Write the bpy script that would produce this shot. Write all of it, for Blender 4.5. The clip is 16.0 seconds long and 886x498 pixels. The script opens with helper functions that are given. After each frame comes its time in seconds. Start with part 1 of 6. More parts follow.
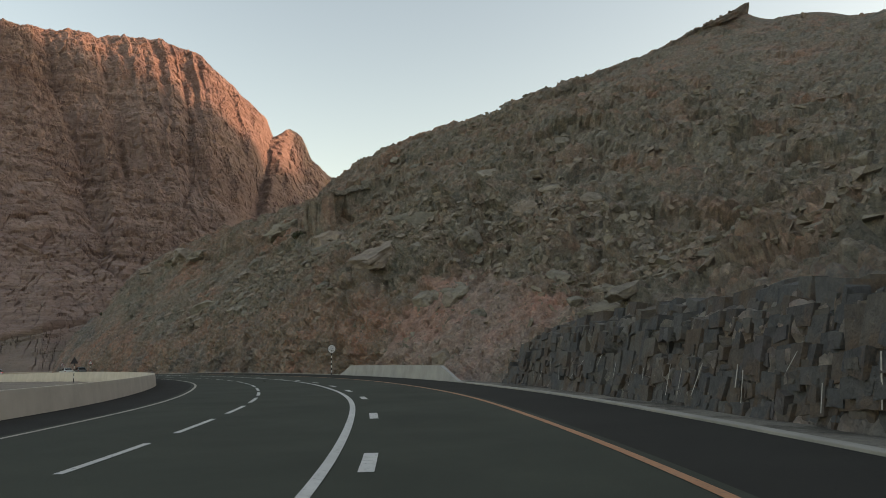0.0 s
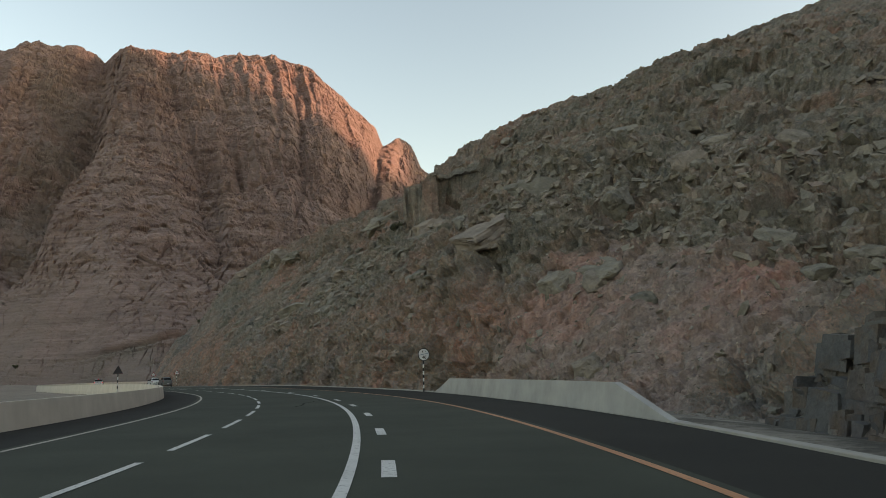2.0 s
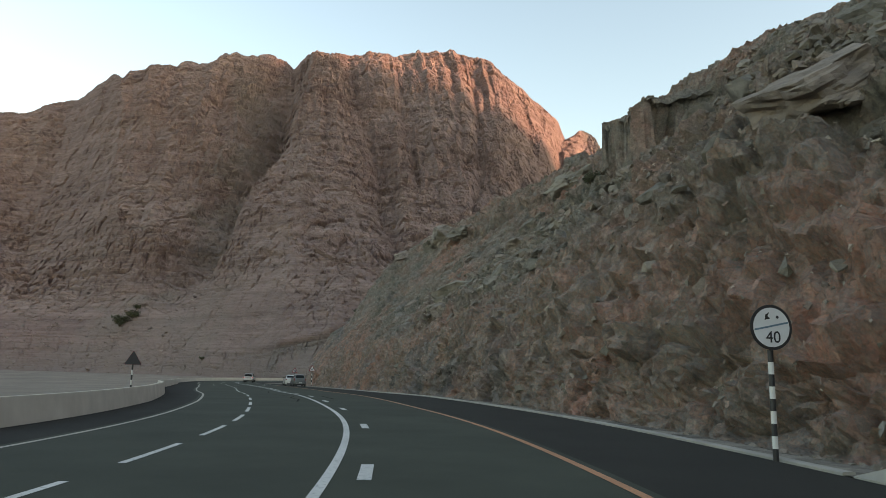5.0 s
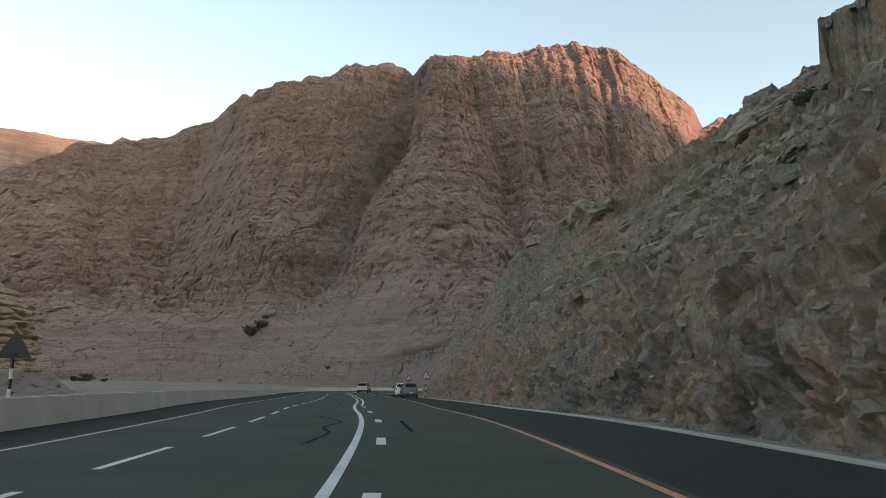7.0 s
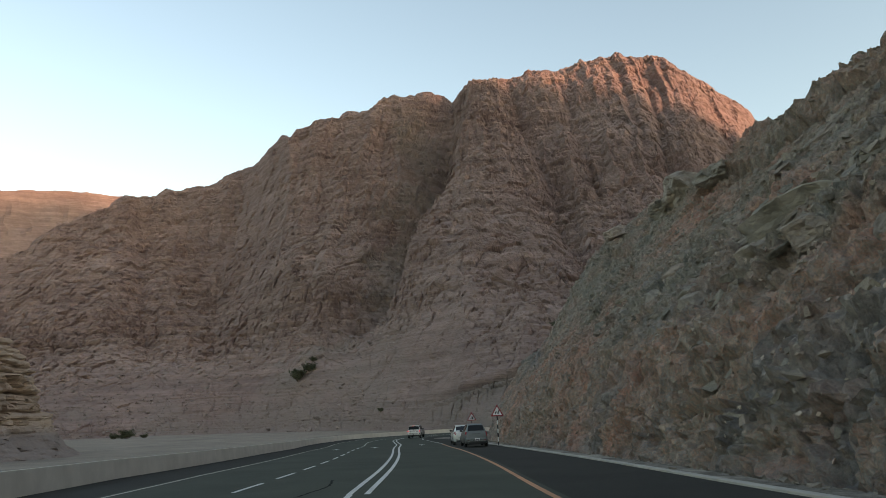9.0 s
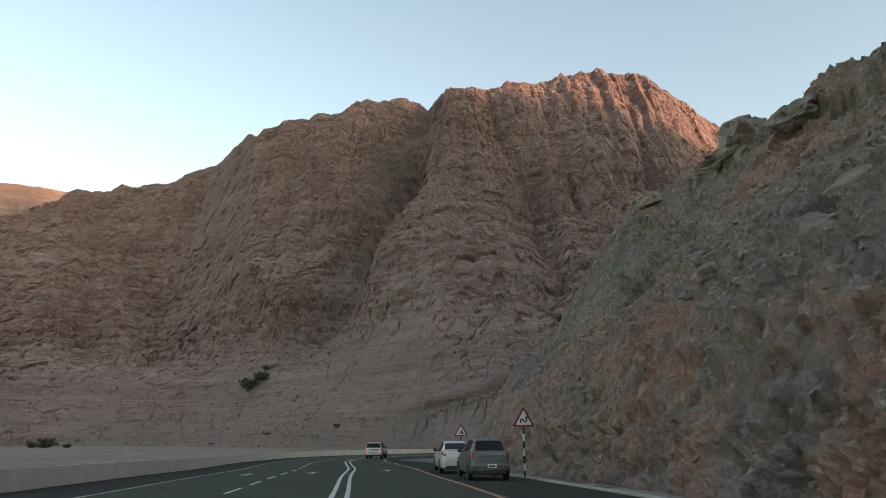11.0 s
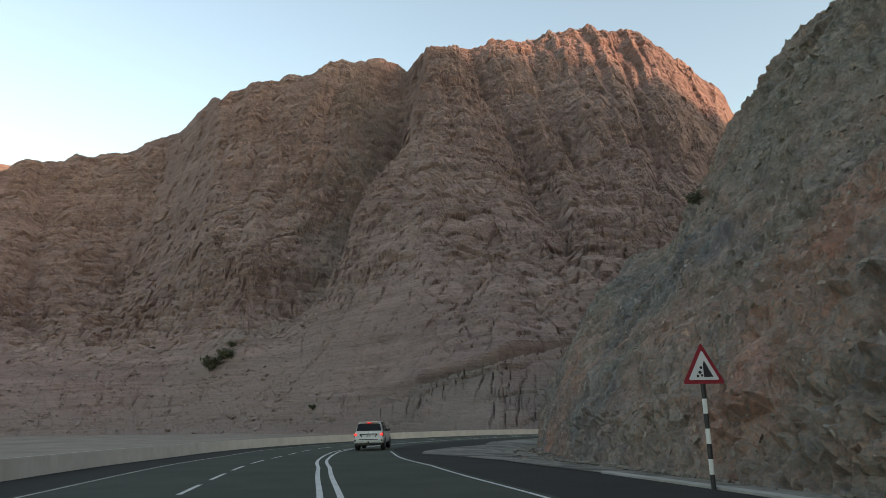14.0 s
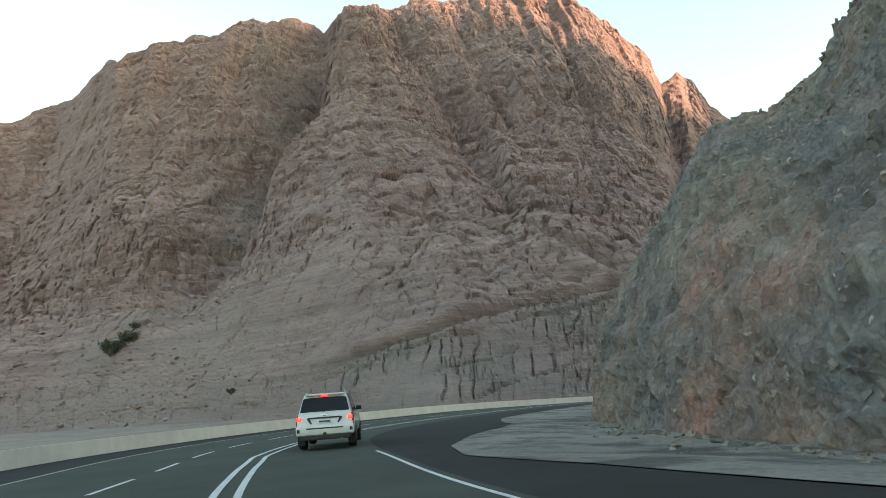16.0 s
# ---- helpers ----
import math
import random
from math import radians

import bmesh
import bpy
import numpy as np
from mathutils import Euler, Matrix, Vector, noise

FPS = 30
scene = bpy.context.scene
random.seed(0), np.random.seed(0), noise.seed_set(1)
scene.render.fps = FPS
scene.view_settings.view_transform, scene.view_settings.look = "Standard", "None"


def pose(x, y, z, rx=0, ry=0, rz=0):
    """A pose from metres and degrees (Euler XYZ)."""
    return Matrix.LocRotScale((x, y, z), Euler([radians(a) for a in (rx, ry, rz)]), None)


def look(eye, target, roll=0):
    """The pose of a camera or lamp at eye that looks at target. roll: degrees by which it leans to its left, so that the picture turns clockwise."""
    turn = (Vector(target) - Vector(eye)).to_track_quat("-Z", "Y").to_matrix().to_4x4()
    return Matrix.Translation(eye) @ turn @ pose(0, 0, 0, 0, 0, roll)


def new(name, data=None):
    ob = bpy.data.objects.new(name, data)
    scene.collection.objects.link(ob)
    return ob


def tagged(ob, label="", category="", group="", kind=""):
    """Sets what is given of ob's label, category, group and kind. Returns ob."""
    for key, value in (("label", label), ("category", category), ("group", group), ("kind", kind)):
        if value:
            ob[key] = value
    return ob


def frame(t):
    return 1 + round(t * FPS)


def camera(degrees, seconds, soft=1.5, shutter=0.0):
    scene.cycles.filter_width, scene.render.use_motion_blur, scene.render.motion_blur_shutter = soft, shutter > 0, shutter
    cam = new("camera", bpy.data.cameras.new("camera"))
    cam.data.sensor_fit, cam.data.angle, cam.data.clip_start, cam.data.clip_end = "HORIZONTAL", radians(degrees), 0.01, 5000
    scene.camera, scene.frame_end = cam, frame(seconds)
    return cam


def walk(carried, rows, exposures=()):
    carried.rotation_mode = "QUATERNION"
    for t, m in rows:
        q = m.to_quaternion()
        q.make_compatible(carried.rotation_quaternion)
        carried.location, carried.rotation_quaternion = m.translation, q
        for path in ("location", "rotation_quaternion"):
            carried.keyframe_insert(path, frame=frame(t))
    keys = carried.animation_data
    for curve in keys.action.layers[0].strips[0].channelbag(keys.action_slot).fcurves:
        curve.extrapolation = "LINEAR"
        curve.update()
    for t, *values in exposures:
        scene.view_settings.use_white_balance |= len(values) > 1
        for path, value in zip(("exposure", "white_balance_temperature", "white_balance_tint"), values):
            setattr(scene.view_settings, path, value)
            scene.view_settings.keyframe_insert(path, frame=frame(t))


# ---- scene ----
# ---- camera and its drive ----
cam = camera(64.6, 16.0, soft=0.6)
METRES, EYE, TILT, LEAN, TURN = 185.0, 1.17, 8.2, 1.0, 0.0
ROWS = [
    (0.0, 0.0, 0.0, 0.0, 0.0, 0.0, -0.0),
    (0.5, -0.0011, 0.028, -0.0047, 1.42, 0.44, 1.03),
    (1.0, -0.0025, 0.0554, -0.0088, 3.37, 1.36, 1.88),
    (1.5, -0.0058, 0.0836, -0.0133, 5.2, 1.52, 2.01),
    (2.0, -0.0094, 0.1125, -0.0178, 9.16, 0.94, 1.25),
    (2.5, -0.0147, 0.1419, -0.0225, 12.73, 0.06, 0.81),
    (3.0, -0.0213, 0.1704, -0.027, 14.78, -0.36, 0.46),
    (3.5, -0.0285, 0.1969, -0.0312, 15.49, 1.06, 1.29),
    (4.0, -0.0376, 0.2259, -0.036, 18.4, 1.01, 1.37),
    (6.5, -0.1009, 0.3635, -0.059, 30.96, 3.37, 2.34),
    (7.0, -0.1185, 0.3893, -0.0641, 34.32, 2.82, 2.94),
    (7.5, -0.1383, 0.4192, -0.0683, 37.01, 2.38, 3.37),
    (8.0, -0.1585, 0.4452, -0.0728, 38.37, 3.48, 4.52),
    (8.5, -0.178, 0.4682, -0.0767, 38.01, 4.24, 7.14),
    (9.0, -0.1995, 0.4928, -0.0809, 38.7, 6.16, 6.54),
    (11.5, -0.3062, 0.6074, -0.1036, 34.43, 7.42, 4.0),
    (12.0, -0.3298, 0.632, -0.108, 32.27, 6.32, 5.44),
    (12.5, -0.3526, 0.6568, -0.1124, 33.6, 7.86, 6.59),
    (13.0, -0.3753, 0.6808, -0.1171, 33.17, 6.47, 5.86),
    (13.5, -0.3959, 0.7022, -0.121, 32.49, 5.57, 6.19),
    (14.0, -0.418, 0.7256, -0.1256, 33.83, 6.0, 5.09),
    (14.5, -0.4399, 0.7492, -0.1298, 32.34, 5.9, 6.62),
    (15.0, -0.4618, 0.7737, -0.1346, 31.12, 4.01, 6.92),
    (15.5, -0.4831, 0.7977, -0.1387, 27.42, 1.69, 7.51),
    (16.0, -0.504, 0.8176, -0.1429, 27.48, 3.62, 7.13),
]
walk(cam, [(t, pose(0, 0, EYE, TILT, LEAN, TURN) @ pose(METRES * x, METRES * y, METRES * z, 90 + pitch, roll, yaw)) for t, x, y, z, yaw, pitch, roll in ROWS],
     exposures=[(0.0, 1.38, 9700, 15), (1.5, 1.46, 9400, 13), (2.0, 1.44, 9250, 12), (3.0, 1.80, 8900, 12), (3.5, 1.82, 8700, 11), (6.5, 1.64, 8350, 9), (7.0, 1.7, 8300, 9), (9.0, 1.48, 8350, 9), (11.5, 1.55, 8400, 9), (12.0, 1.40, 8400, 7), (12.5, 1.5, 8350, 9), (13.0, 1.46, 8300, 10), (14.5, 1.66, 8150, 9), (15.0, 1.82, 7900, 9), (15.5, 2.26, 7850, 4), (16.0, 2.4, 7800, -1)])

# ---- sky, sun ----
SUN_AZ, SUN_EL = 92.0, 12.0   # degrees clockwise from +y, and above the horizon
world = bpy.data.worlds.new("sky")
scene.world = world
world.use_nodes = True
wn = world.node_tree.nodes
sky = wn.new("ShaderNodeTexSky")
sky.sky_type = "NISHITA"
sky.sun_disc = False
sky.sun_elevation = radians(SUN_EL)
sky.sun_rotation = radians(SUN_AZ)
sky.air_density, sky.dust_density, sky.ozone_density = 1.0, 1.3, 0.8
wn["Background"].inputs["Strength"].default_value = 0.15
world.node_tree.links.new(sky.outputs[0], wn["Background"].inputs["Color"])
sun = new("sun", bpy.data.lights.new("sun", "SUN"))
sun.data.energy, sun.data.angle, sun.data.color = 2.0, radians(2.0), (1.0, 0.56, 0.44)
sun.matrix_basis = look((300 * math.sin(radians(SUN_AZ)), 300 * math.cos(radians(SUN_AZ)), 300 * math.tan(radians(SUN_EL))), (0, 0, 0))


# ---- noise on arrays ----
def hash01(i, j, k, seed):
    h = (i.astype(np.int64) * 374761393 + j.astype(np.int64) * 668265263 + k.astype(np.int64) * 2147483647 + seed * 974634541) & 0xFFFFFFFF
    h = ((h ^ (h >> 13)) * 1274126177) & 0xFFFFFFFF
    h = ((h ^ (h >> 16)) * 2246822519) & 0xFFFFFFFF
    return ((h ^ (h >> 15)) & 0xFFFFFF).astype(np.float32) / 16777216.0


def vnoise(p, seed=0):
    """Value noise, -1 to 1, at an array of points."""
    f = np.floor(p)
    u = (p - f).astype(np.float32)
    u = u * u * (3 - 2 * u)
    i, j, k = f[:, 0], f[:, 1], f[:, 2]
    total = 0
    for a in (0, 1):
        wa = u[:, 0] if a else 1 - u[:, 0]
        for b in (0, 1):
            wb = wa * (u[:, 1] if b else 1 - u[:, 1])
            for c in (0, 1):
                total = total + wb * (u[:, 2] if c else 1 - u[:, 2]) * hash01(i + a, j + b, k + c, seed)
    return total * 2 - 1


def fbm(p, octaves, seed=0, gain=0.5):
    total, amp = 0, 1.0
    for o in range(octaves):
        total = total + amp * vnoise(p * 2.0 ** o + 17.3 * o, seed + o)
        amp *= gain
    return total


def blocks(p, seed=0):
    """Broken rock: each cell is a tilted facet of its own height. Returns relief about -1 to 1 and the depth of the crack."""
    f = np.floor(p)
    best = np.full(len(p), 9.0, np.float32)
    second = best.copy()
    relief = np.zeros(len(p), np.float32)
    for a in (-1, 0, 1):
        for b in (-1, 0, 1):
            for c in (-1, 0, 1):
                i, j, k = f[:, 0] + a, f[:, 1] + b, f[:, 2] + c
                r1, r2, r3 = (hash01(i, j, k, seed + n) for n in (1, 2, 3))
                dx, dy, dz = p[:, 0] - i - r1, p[:, 1] - j - r2, p[:, 2] - k - r3
                dist = dx * dx + dy * dy + dz * dz
                near = dist < best
                second = np.where(near, best, np.minimum(second, dist))
                best = np.where(near, dist, best)
                face = (r2 * 2 - 1) + 1.3 * ((r3 - 0.5) * dx + (r1 - 0.5) * dy + (r2 - 0.5) * dz) * 2
                relief = np.where(near, face, relief)
    return relief, np.clip(1 - (np.sqrt(second) - np.sqrt(best)) * 6, 0, 1)


def courses(along, height, length, thick, joint, seed, upright=1.0):
    """Bedded rock split by upright joints: each block stands out by its own amount. Returns relief -1 to 1 and the joint's depth."""
    zero = np.zeros(len(height))
    v = height / thick + 0.45 * vnoise(np.stack([height / thick / 2.3, zero, zero], 1), seed)
    layer = np.floor(v)
    u = along / length * (0.7 + 0.6 * hash01(layer, zero, zero, seed + 1)) + 9 * hash01(layer, zero, zero, seed + 2)
    cell = np.floor(u)
    relief = 1.2 * hash01(layer, zero, zero, seed + 3) + 0.8 * hash01(cell, layer, zero, seed + 4) - 1
    fu, fv = u - cell, v - layer
    gap = np.minimum(np.minimum(fu, 1 - fu) * length / joint * upright, np.minimum(fv, 1 - fv) * thick / joint)
    return relief + 0.25 * fv, np.clip(1 - gap, 0, 1)


def grid_mesh(name, pts, rows, cols, material, values=None, smooth=False):
    """A sheet of rows x cols points as one mesh object; values: named numbers for each point."""
    idx = np.arange(rows * cols, dtype=np.int32).reshape(rows, cols)
    quads = np.stack([idx[:-1, :-1], idx[:-1, 1:], idx[1:, 1:], idx[1:, :-1]], -1).reshape(-1, 4)
    me = bpy.data.meshes.new(name)
    me.vertices.add(rows * cols)
    me.vertices.foreach_set("co", np.ascontiguousarray(pts, np.float32).ravel())
    me.loops.add(quads.size)
    me.loops.foreach_set("vertex_index", quads.ravel())
    me.polygons.add(len(quads))
    me.polygons.foreach_set("loop_start", np.arange(0, quads.size, 4, dtype=np.int32))
    me.polygons.foreach_set("use_smooth", np.full(len(quads), smooth))
    for key, v in (values or {}).items():
        me.attributes.new(key, "FLOAT", "POINT").data.foreach_set("value", np.ascontiguousarray(v, np.float32))
    me.materials.append(material)
    me.update(calc_edges=True)
    return new(name, me)


# ---- materials ----
def nodes_of(name):
    m = bpy.data.materials.new(name)
    m.use_nodes = True
    return m, m.node_tree.nodes, m.node_tree.links, m.node_tree.nodes["Principled BSDF"]


def ramp(nodes, stops):
    r = nodes.new("ShaderNodeValToRGB")
    while len(r.color_ramp.elements) < len(stops):
        r.color_ramp.elements.new(0.5)
    for e, (at, col) in zip(r.color_ramp.elements, stops):
        e.position, e.color = at, (*col, 1)
    return r


def texture(nodes, links, scale, detail=6.0, rough=0.6, stretch=(1, 1, 1), kind="ShaderNodeTexNoise"):
    co, mp, tx = nodes.new("ShaderNodeTexCoord"), nodes.new("ShaderNodeMapping"), nodes.new(kind)
    mp.inputs["Scale"].default_value = stretch
    links.new(co.outputs["Object"], mp.inputs["Vector"])
    links.new(mp.outputs[0], tx.inputs["Vector"])
    tx.inputs["Scale"].default_value = scale
    if kind == "ShaderNodeTexNoise":
        tx.inputs["Detail"].default_value, tx.inputs["Roughness"].default_value = detail, rough
    return tx


def mix(nodes, links, fac, a, b, how="MIX"):
    m = nodes.new("ShaderNodeMix")
    m.data_type, m.blend_type = "RGBA", how
    for socket, v in ((m.inputs[0], fac), (m.inputs[6], a), (m.inputs[7], b)):
        if isinstance(v, (int, float)):
            socket.default_value = v
        elif isinstance(v, tuple):
            socket.default_value = (*v, 1)
        else:
            links.new(v, socket)
    return m.outputs[2]


def bump(nodes, links, bsdf, heights):
    """Stacks bumps: pairs of (socket, strength, distance)."""
    last = None
    for socket, strength, distance in heights:
        b = nodes.new("ShaderNodeBump")
        b.inputs["Strength"].default_value, b.inputs["Distance"].default_value = strength, distance
        links.new(socket, b.inputs["Height"])
        if last:
            links.new(last, b.inputs["Normal"])
        last = b.outputs[0]
    links.new(last, bsdf.inputs["Normal"])


def plain(name, colour, rough=0.5, metal=0.0, spot=0.0, scale=8.0, relief=0.0):
    """A painted, cast or moulded surface with slight mottling."""
    m, n, l, b = nodes_of(name)
    tx = texture(n, l, scale)
    dark = tuple(c * (1 - spot) for c in colour)
    light = tuple(min(1, c * (1 + spot)) for c in colour)
    r = ramp(n, ((0.3, dark), (0.7, light)))
    l.new(tx.outputs[0], r.inputs[0])
    l.new(r.outputs[0], b.inputs["Base Color"])
    b.inputs["Roughness"].default_value, b.inputs["Metallic"].default_value = rough, metal
    if relief:
        bump(n, l, b, [(tx.outputs[0], 0.6, relief)])
    return m


def attribute(nodes, key):
    a = nodes.new("ShaderNodeAttribute")
    a.attribute_name = key
    return a.outputs["Fac"]


def mountain_rock(name, lo, mean, hi):
    m, n, l, b = nodes_of(name)
    big, mid, fine = texture(n, l, 0.02, 5), texture(n, l, 0.15, 8, 0.65, (1, 1, 1.8)), texture(n, l, 1.1, 8, 0.7)
    beds = texture(n, l, 0.06, 8, 0.72, (0.2, 0.2, 4.0))
    thin = texture(n, l, 0.3, 6, 0.7, (0.22, 0.22, 4.0))
    base = ramp(n, ((0.32, lo), (0.5, mean), (0.68, hi)))
    l.new(beds.outputs[0], base.inputs[0])
    tint = ramp(n, ((0.35, (0.84, 0.78, 0.77)), (0.65, (1.0, 0.98, 0.96))))
    l.new(big.outputs[0], tint.inputs[0])
    c = mix(n, l, 1.0, base.outputs[0], tint.outputs[0], "MULTIPLY")
    grain = ramp(n, ((0.3, (0.66, 0.63, 0.63)), (0.6, (1.05, 1.03, 1.0))))
    l.new(mid.outputs[0], grain.inputs[0])
    c = mix(n, l, 0.6, c, grain.outputs[0], "MULTIPLY")
    # shade of thin level cracks, put into the colour
    crack_shade = ramp(n, ((0.36, (0.62, 0.57, 0.56)), (0.52, (1, 1, 1))))
    l.new(thin.outputs[0], crack_shade.inputs[0])
    c = mix(n, l, 0.45, c, crack_shade.outputs[0], "MULTIPLY")
    scree = mix(n, l, fine.outputs[0], (0.180, 0.140, 0.124), (0.255, 0.203, 0.180))
    c = mix(n, l, attribute(n, "scree"), c, scree)
    bed = mix(n, l, fine.outputs[0], (0.130, 0.112, 0.096), (0.190, 0.160, 0.140))
    c = mix(n, l, attribute(n, "olive"), c, bed)
    l.new(c, b.inputs["Base Color"])
    b.inputs["Roughness"].default_value = 0.95
    bump(n, l, b, [(mid.outputs[0], 0.7, 1.0), (thin.outputs[0], 0.7, 0.8), (fine.outputs[0], 0.6, 0.25), (beds.outputs[0], 0.6, 1.2)])
    return m


def voronoi(nodes, links, scale, distort, feature="F1"):
    """Broken cells whose edges are bent by noise."""
    co, nz, add, tx = nodes.new("ShaderNodeTexCoord"), nodes.new("ShaderNodeTexNoise"), nodes.new("ShaderNodeVectorMath"), nodes.new("ShaderNodeTexVoronoi")
    nz.inputs["Scale"].default_value, nz.inputs["Detail"].default_value = scale * 1.7, 5.0
    add.operation = "MULTIPLY_ADD"
    add.inputs[1].default_value = (distort, distort, distort)
    links.new(co.outputs["Object"], nz.inputs["Vector"])
    links.new(nz.outputs["Color"], add.inputs[0])
    links.new(co.outputs["Object"], add.inputs[2])
    links.new(add.outputs[0], tx.inputs["Vector"])
    tx.inputs["Scale"].default_value, tx.feature = scale, feature
    return tx


def hue_patches(n, l):
    """Beds of blue-grey, grey-green and rusty rock, a few metres wide."""
    hue = texture(n, l, 0.26, 7, 0.70, (1.25, 1.25, 1.0))
    shift = ramp(n, ((0.36, (0.68, 0.72, 0.76)), (0.44, (0.93, 0.925, 0.905)), (0.51, (1.02, 1.0, 0.97)), (0.57, (1.10, 0.97, 0.93)), (0.66, (1.18, 0.93, 0.88))))
    l.new(hue.outputs[0], shift.inputs[0])
    return shift.outputs[0]


def hill_rock():
    m, n, l, b = nodes_of("hill_rock")
    big, mid, fine = texture(n, l, 0.09, 5), texture(n, l, 0.9, 8, 0.68), texture(n, l, 6.0, 8, 0.72)
    slabs, chips = voronoi(n, l, 0.6, 1.3), voronoi(n, l, 2.7, 0.5)
    gaps = voronoi(n, l, 2.7, 0.5, "DISTANCE_TO_EDGE")
    mottle = texture(n, l, 1.6, 9, 0.75)
    spread = ramp(n, ((0.32, (0, 0, 0)), (0.68, (1, 1, 1))))
    l.new(mottle.outputs[0], spread.inputs[0])
    pick = mix(n, l, 0.5, chips.outputs["Color"], spread.outputs[0])
    rubble = ramp(n, ((0.15, (0.101, 0.096, 0.083)), (0.36, (0.235, 0.216, 0.182)), (0.48, (0.166, 0.157, 0.137)), (0.62, (0.276, 0.251, 0.210)), (0.74, (0.235, 0.208, 0.179)), (0.88, (0.386, 0.351, 0.299))))
    l.new(pick, rubble.inputs[0])
    clay = ramp(n, ((0.15, (0.170, 0.131, 0.106)), (0.30, (0.326, 0.217, 0.170)), (0.41, (0.235, 0.216, 0.184)), (0.52, (0.357, 0.242, 0.191)), (0.61, (0.252, 0.239, 0.217)), (0.73, (0.348, 0.257, 0.219)), (0.88, (0.452, 0.361, 0.283))))
    l.new(pick, clay.inputs[0])
    slate = ramp(n, ((0.1, (0.092, 0.088, 0.086)), (0.4, (0.170, 0.162, 0.157)), (0.65, (0.238, 0.226, 0.212)), (0.95, (0.35, 0.32, 0.29))))
    l.new(mix(n, l, 0.5, slabs.outputs["Color"], spread.outputs[0]), slate.inputs[0])
    c = mix(n, l, attribute(n, "clay"), rubble.outputs[0], clay.outputs[0])
    c = mix(n, l, attribute(n, "slate"), c, slate.outputs[0])
    soil = ramp(n, ((0.3, (0.235, 0.172, 0.150)), (0.5, (0.330, 0.248, 0.218)), (0.7, (0.400, 0.318, 0.285))))
    l.new(mottle.outputs[0], soil.inputs[0])
    c = mix(n, l, attribute(n, "earth"), c, soil.outputs[0])
    patch = ramp(n, ((0.38, (0.92, 0.91, 0.885)), (0.5, (1, 1, 1)), (0.64, (1.18, 0.93, 0.87))))
    l.new(big.outputs[0], patch.inputs[0])
    c = mix(n, l, 0.9, c, patch.outputs[0], "MULTIPLY")
    c = mix(n, l, 0.85, c, hue_patches(n, l), "MULTIPLY")
    grain = ramp(n, ((0.3, (0.56, 0.56, 0.56)), (0.62, (1.28, 1.28, 1.28))))
    l.new(mid.outputs[0], grain.inputs[0])
    c = mix(n, l, 0.75, c, grain.outputs[0], "MULTIPLY")
    speck = ramp(n, ((0.3, (0.65, 0.65, 0.65)), (0.6, (1.08, 1.08, 1.08))))
    l.new(fine.outputs[0], speck.inputs[0])
    c = mix(n, l, 0.7, c, speck.outputs[0], "MULTIPLY")
    l.new(c, b.inputs["Base Color"])
    b.inputs["Roughness"].default_value = 0.92
    crack = ramp(n, ((0.0, (0, 0, 0)), (0.09, (1, 1, 1))))
    l.new(gaps.outputs["Distance"], crack.inputs[0])
    bump(n, l, b, [(slabs.outputs["Color"], 0.8, 0.5), (chips.outputs["Color"], 0.9, 0.26), (crack.outputs[0], 0.7, 0.09), (mid.outputs[0], 0.9, 0.40), (mottle.outputs[0], 0.8, 0.25), (fine.outputs[0], 0.8, 0.07)])
    return m


def boulder_rock():
    m, n, l, b = nodes_of("boulder_rock")
    mid, fine = texture(n, l, 1.1, 8, 0.65), texture(n, l, 9.0, 8, 0.7)
    info = n.new("ShaderNodeObjectInfo")
    tone = ramp(n, ((0.0, (0.190, 0.174, 0.145)), (0.5, (0.265, 0.240, 0.200)), (1.0, (0.285, 0.232, 0.195))))
    l.new(info.outputs["Random"], tone.inputs[0])
    shade = ramp(n, ((0.32, (0.5, 0.5, 0.5)), (0.66, (1.15, 1.14, 1.12))))
    l.new(mid.outputs[0], shade.inputs[0])
    c = mix(n, l, 1.0, tone.outputs[0], shade.outputs[0], "MULTIPLY")
    l.new(c, b.inputs["Base Color"])
    b.inputs["Roughness"].default_value = 0.92
    bump(n, l, b, [(mid.outputs[0], 0.9, 0.5), (fine.outputs[0], 0.8, 0.08)])
    return m


def asphalt(name, lo, hi, rough):
    m, n, l, b = nodes_of(name)
    wear, grit = texture(n, l, 0.35, 6, 0.6), texture(n, l, 60.0, 4, 0.8)
    r = ramp(n, ((0.3, lo), (0.7, hi)))
    l.new(wear.outputs[0], r.inputs[0])
    g = ramp(n, ((0.35, (0.7, 0.7, 0.7)), (0.65, (1.2, 1.2, 1.2))))
    l.new(grit.outputs[0], g.inputs[0])
    l.new(mix(n, l, 0.7, r.outputs[0], g.outputs[0], "MULTIPLY"), b.inputs["Base Color"])
    b.inputs["Roughness"].default_value = rough
    b.inputs["Specular IOR Level"].default_value = 0.25
    bump(n, l, b, [(grit.outputs[0], 0.35, 0.006)])
    return m


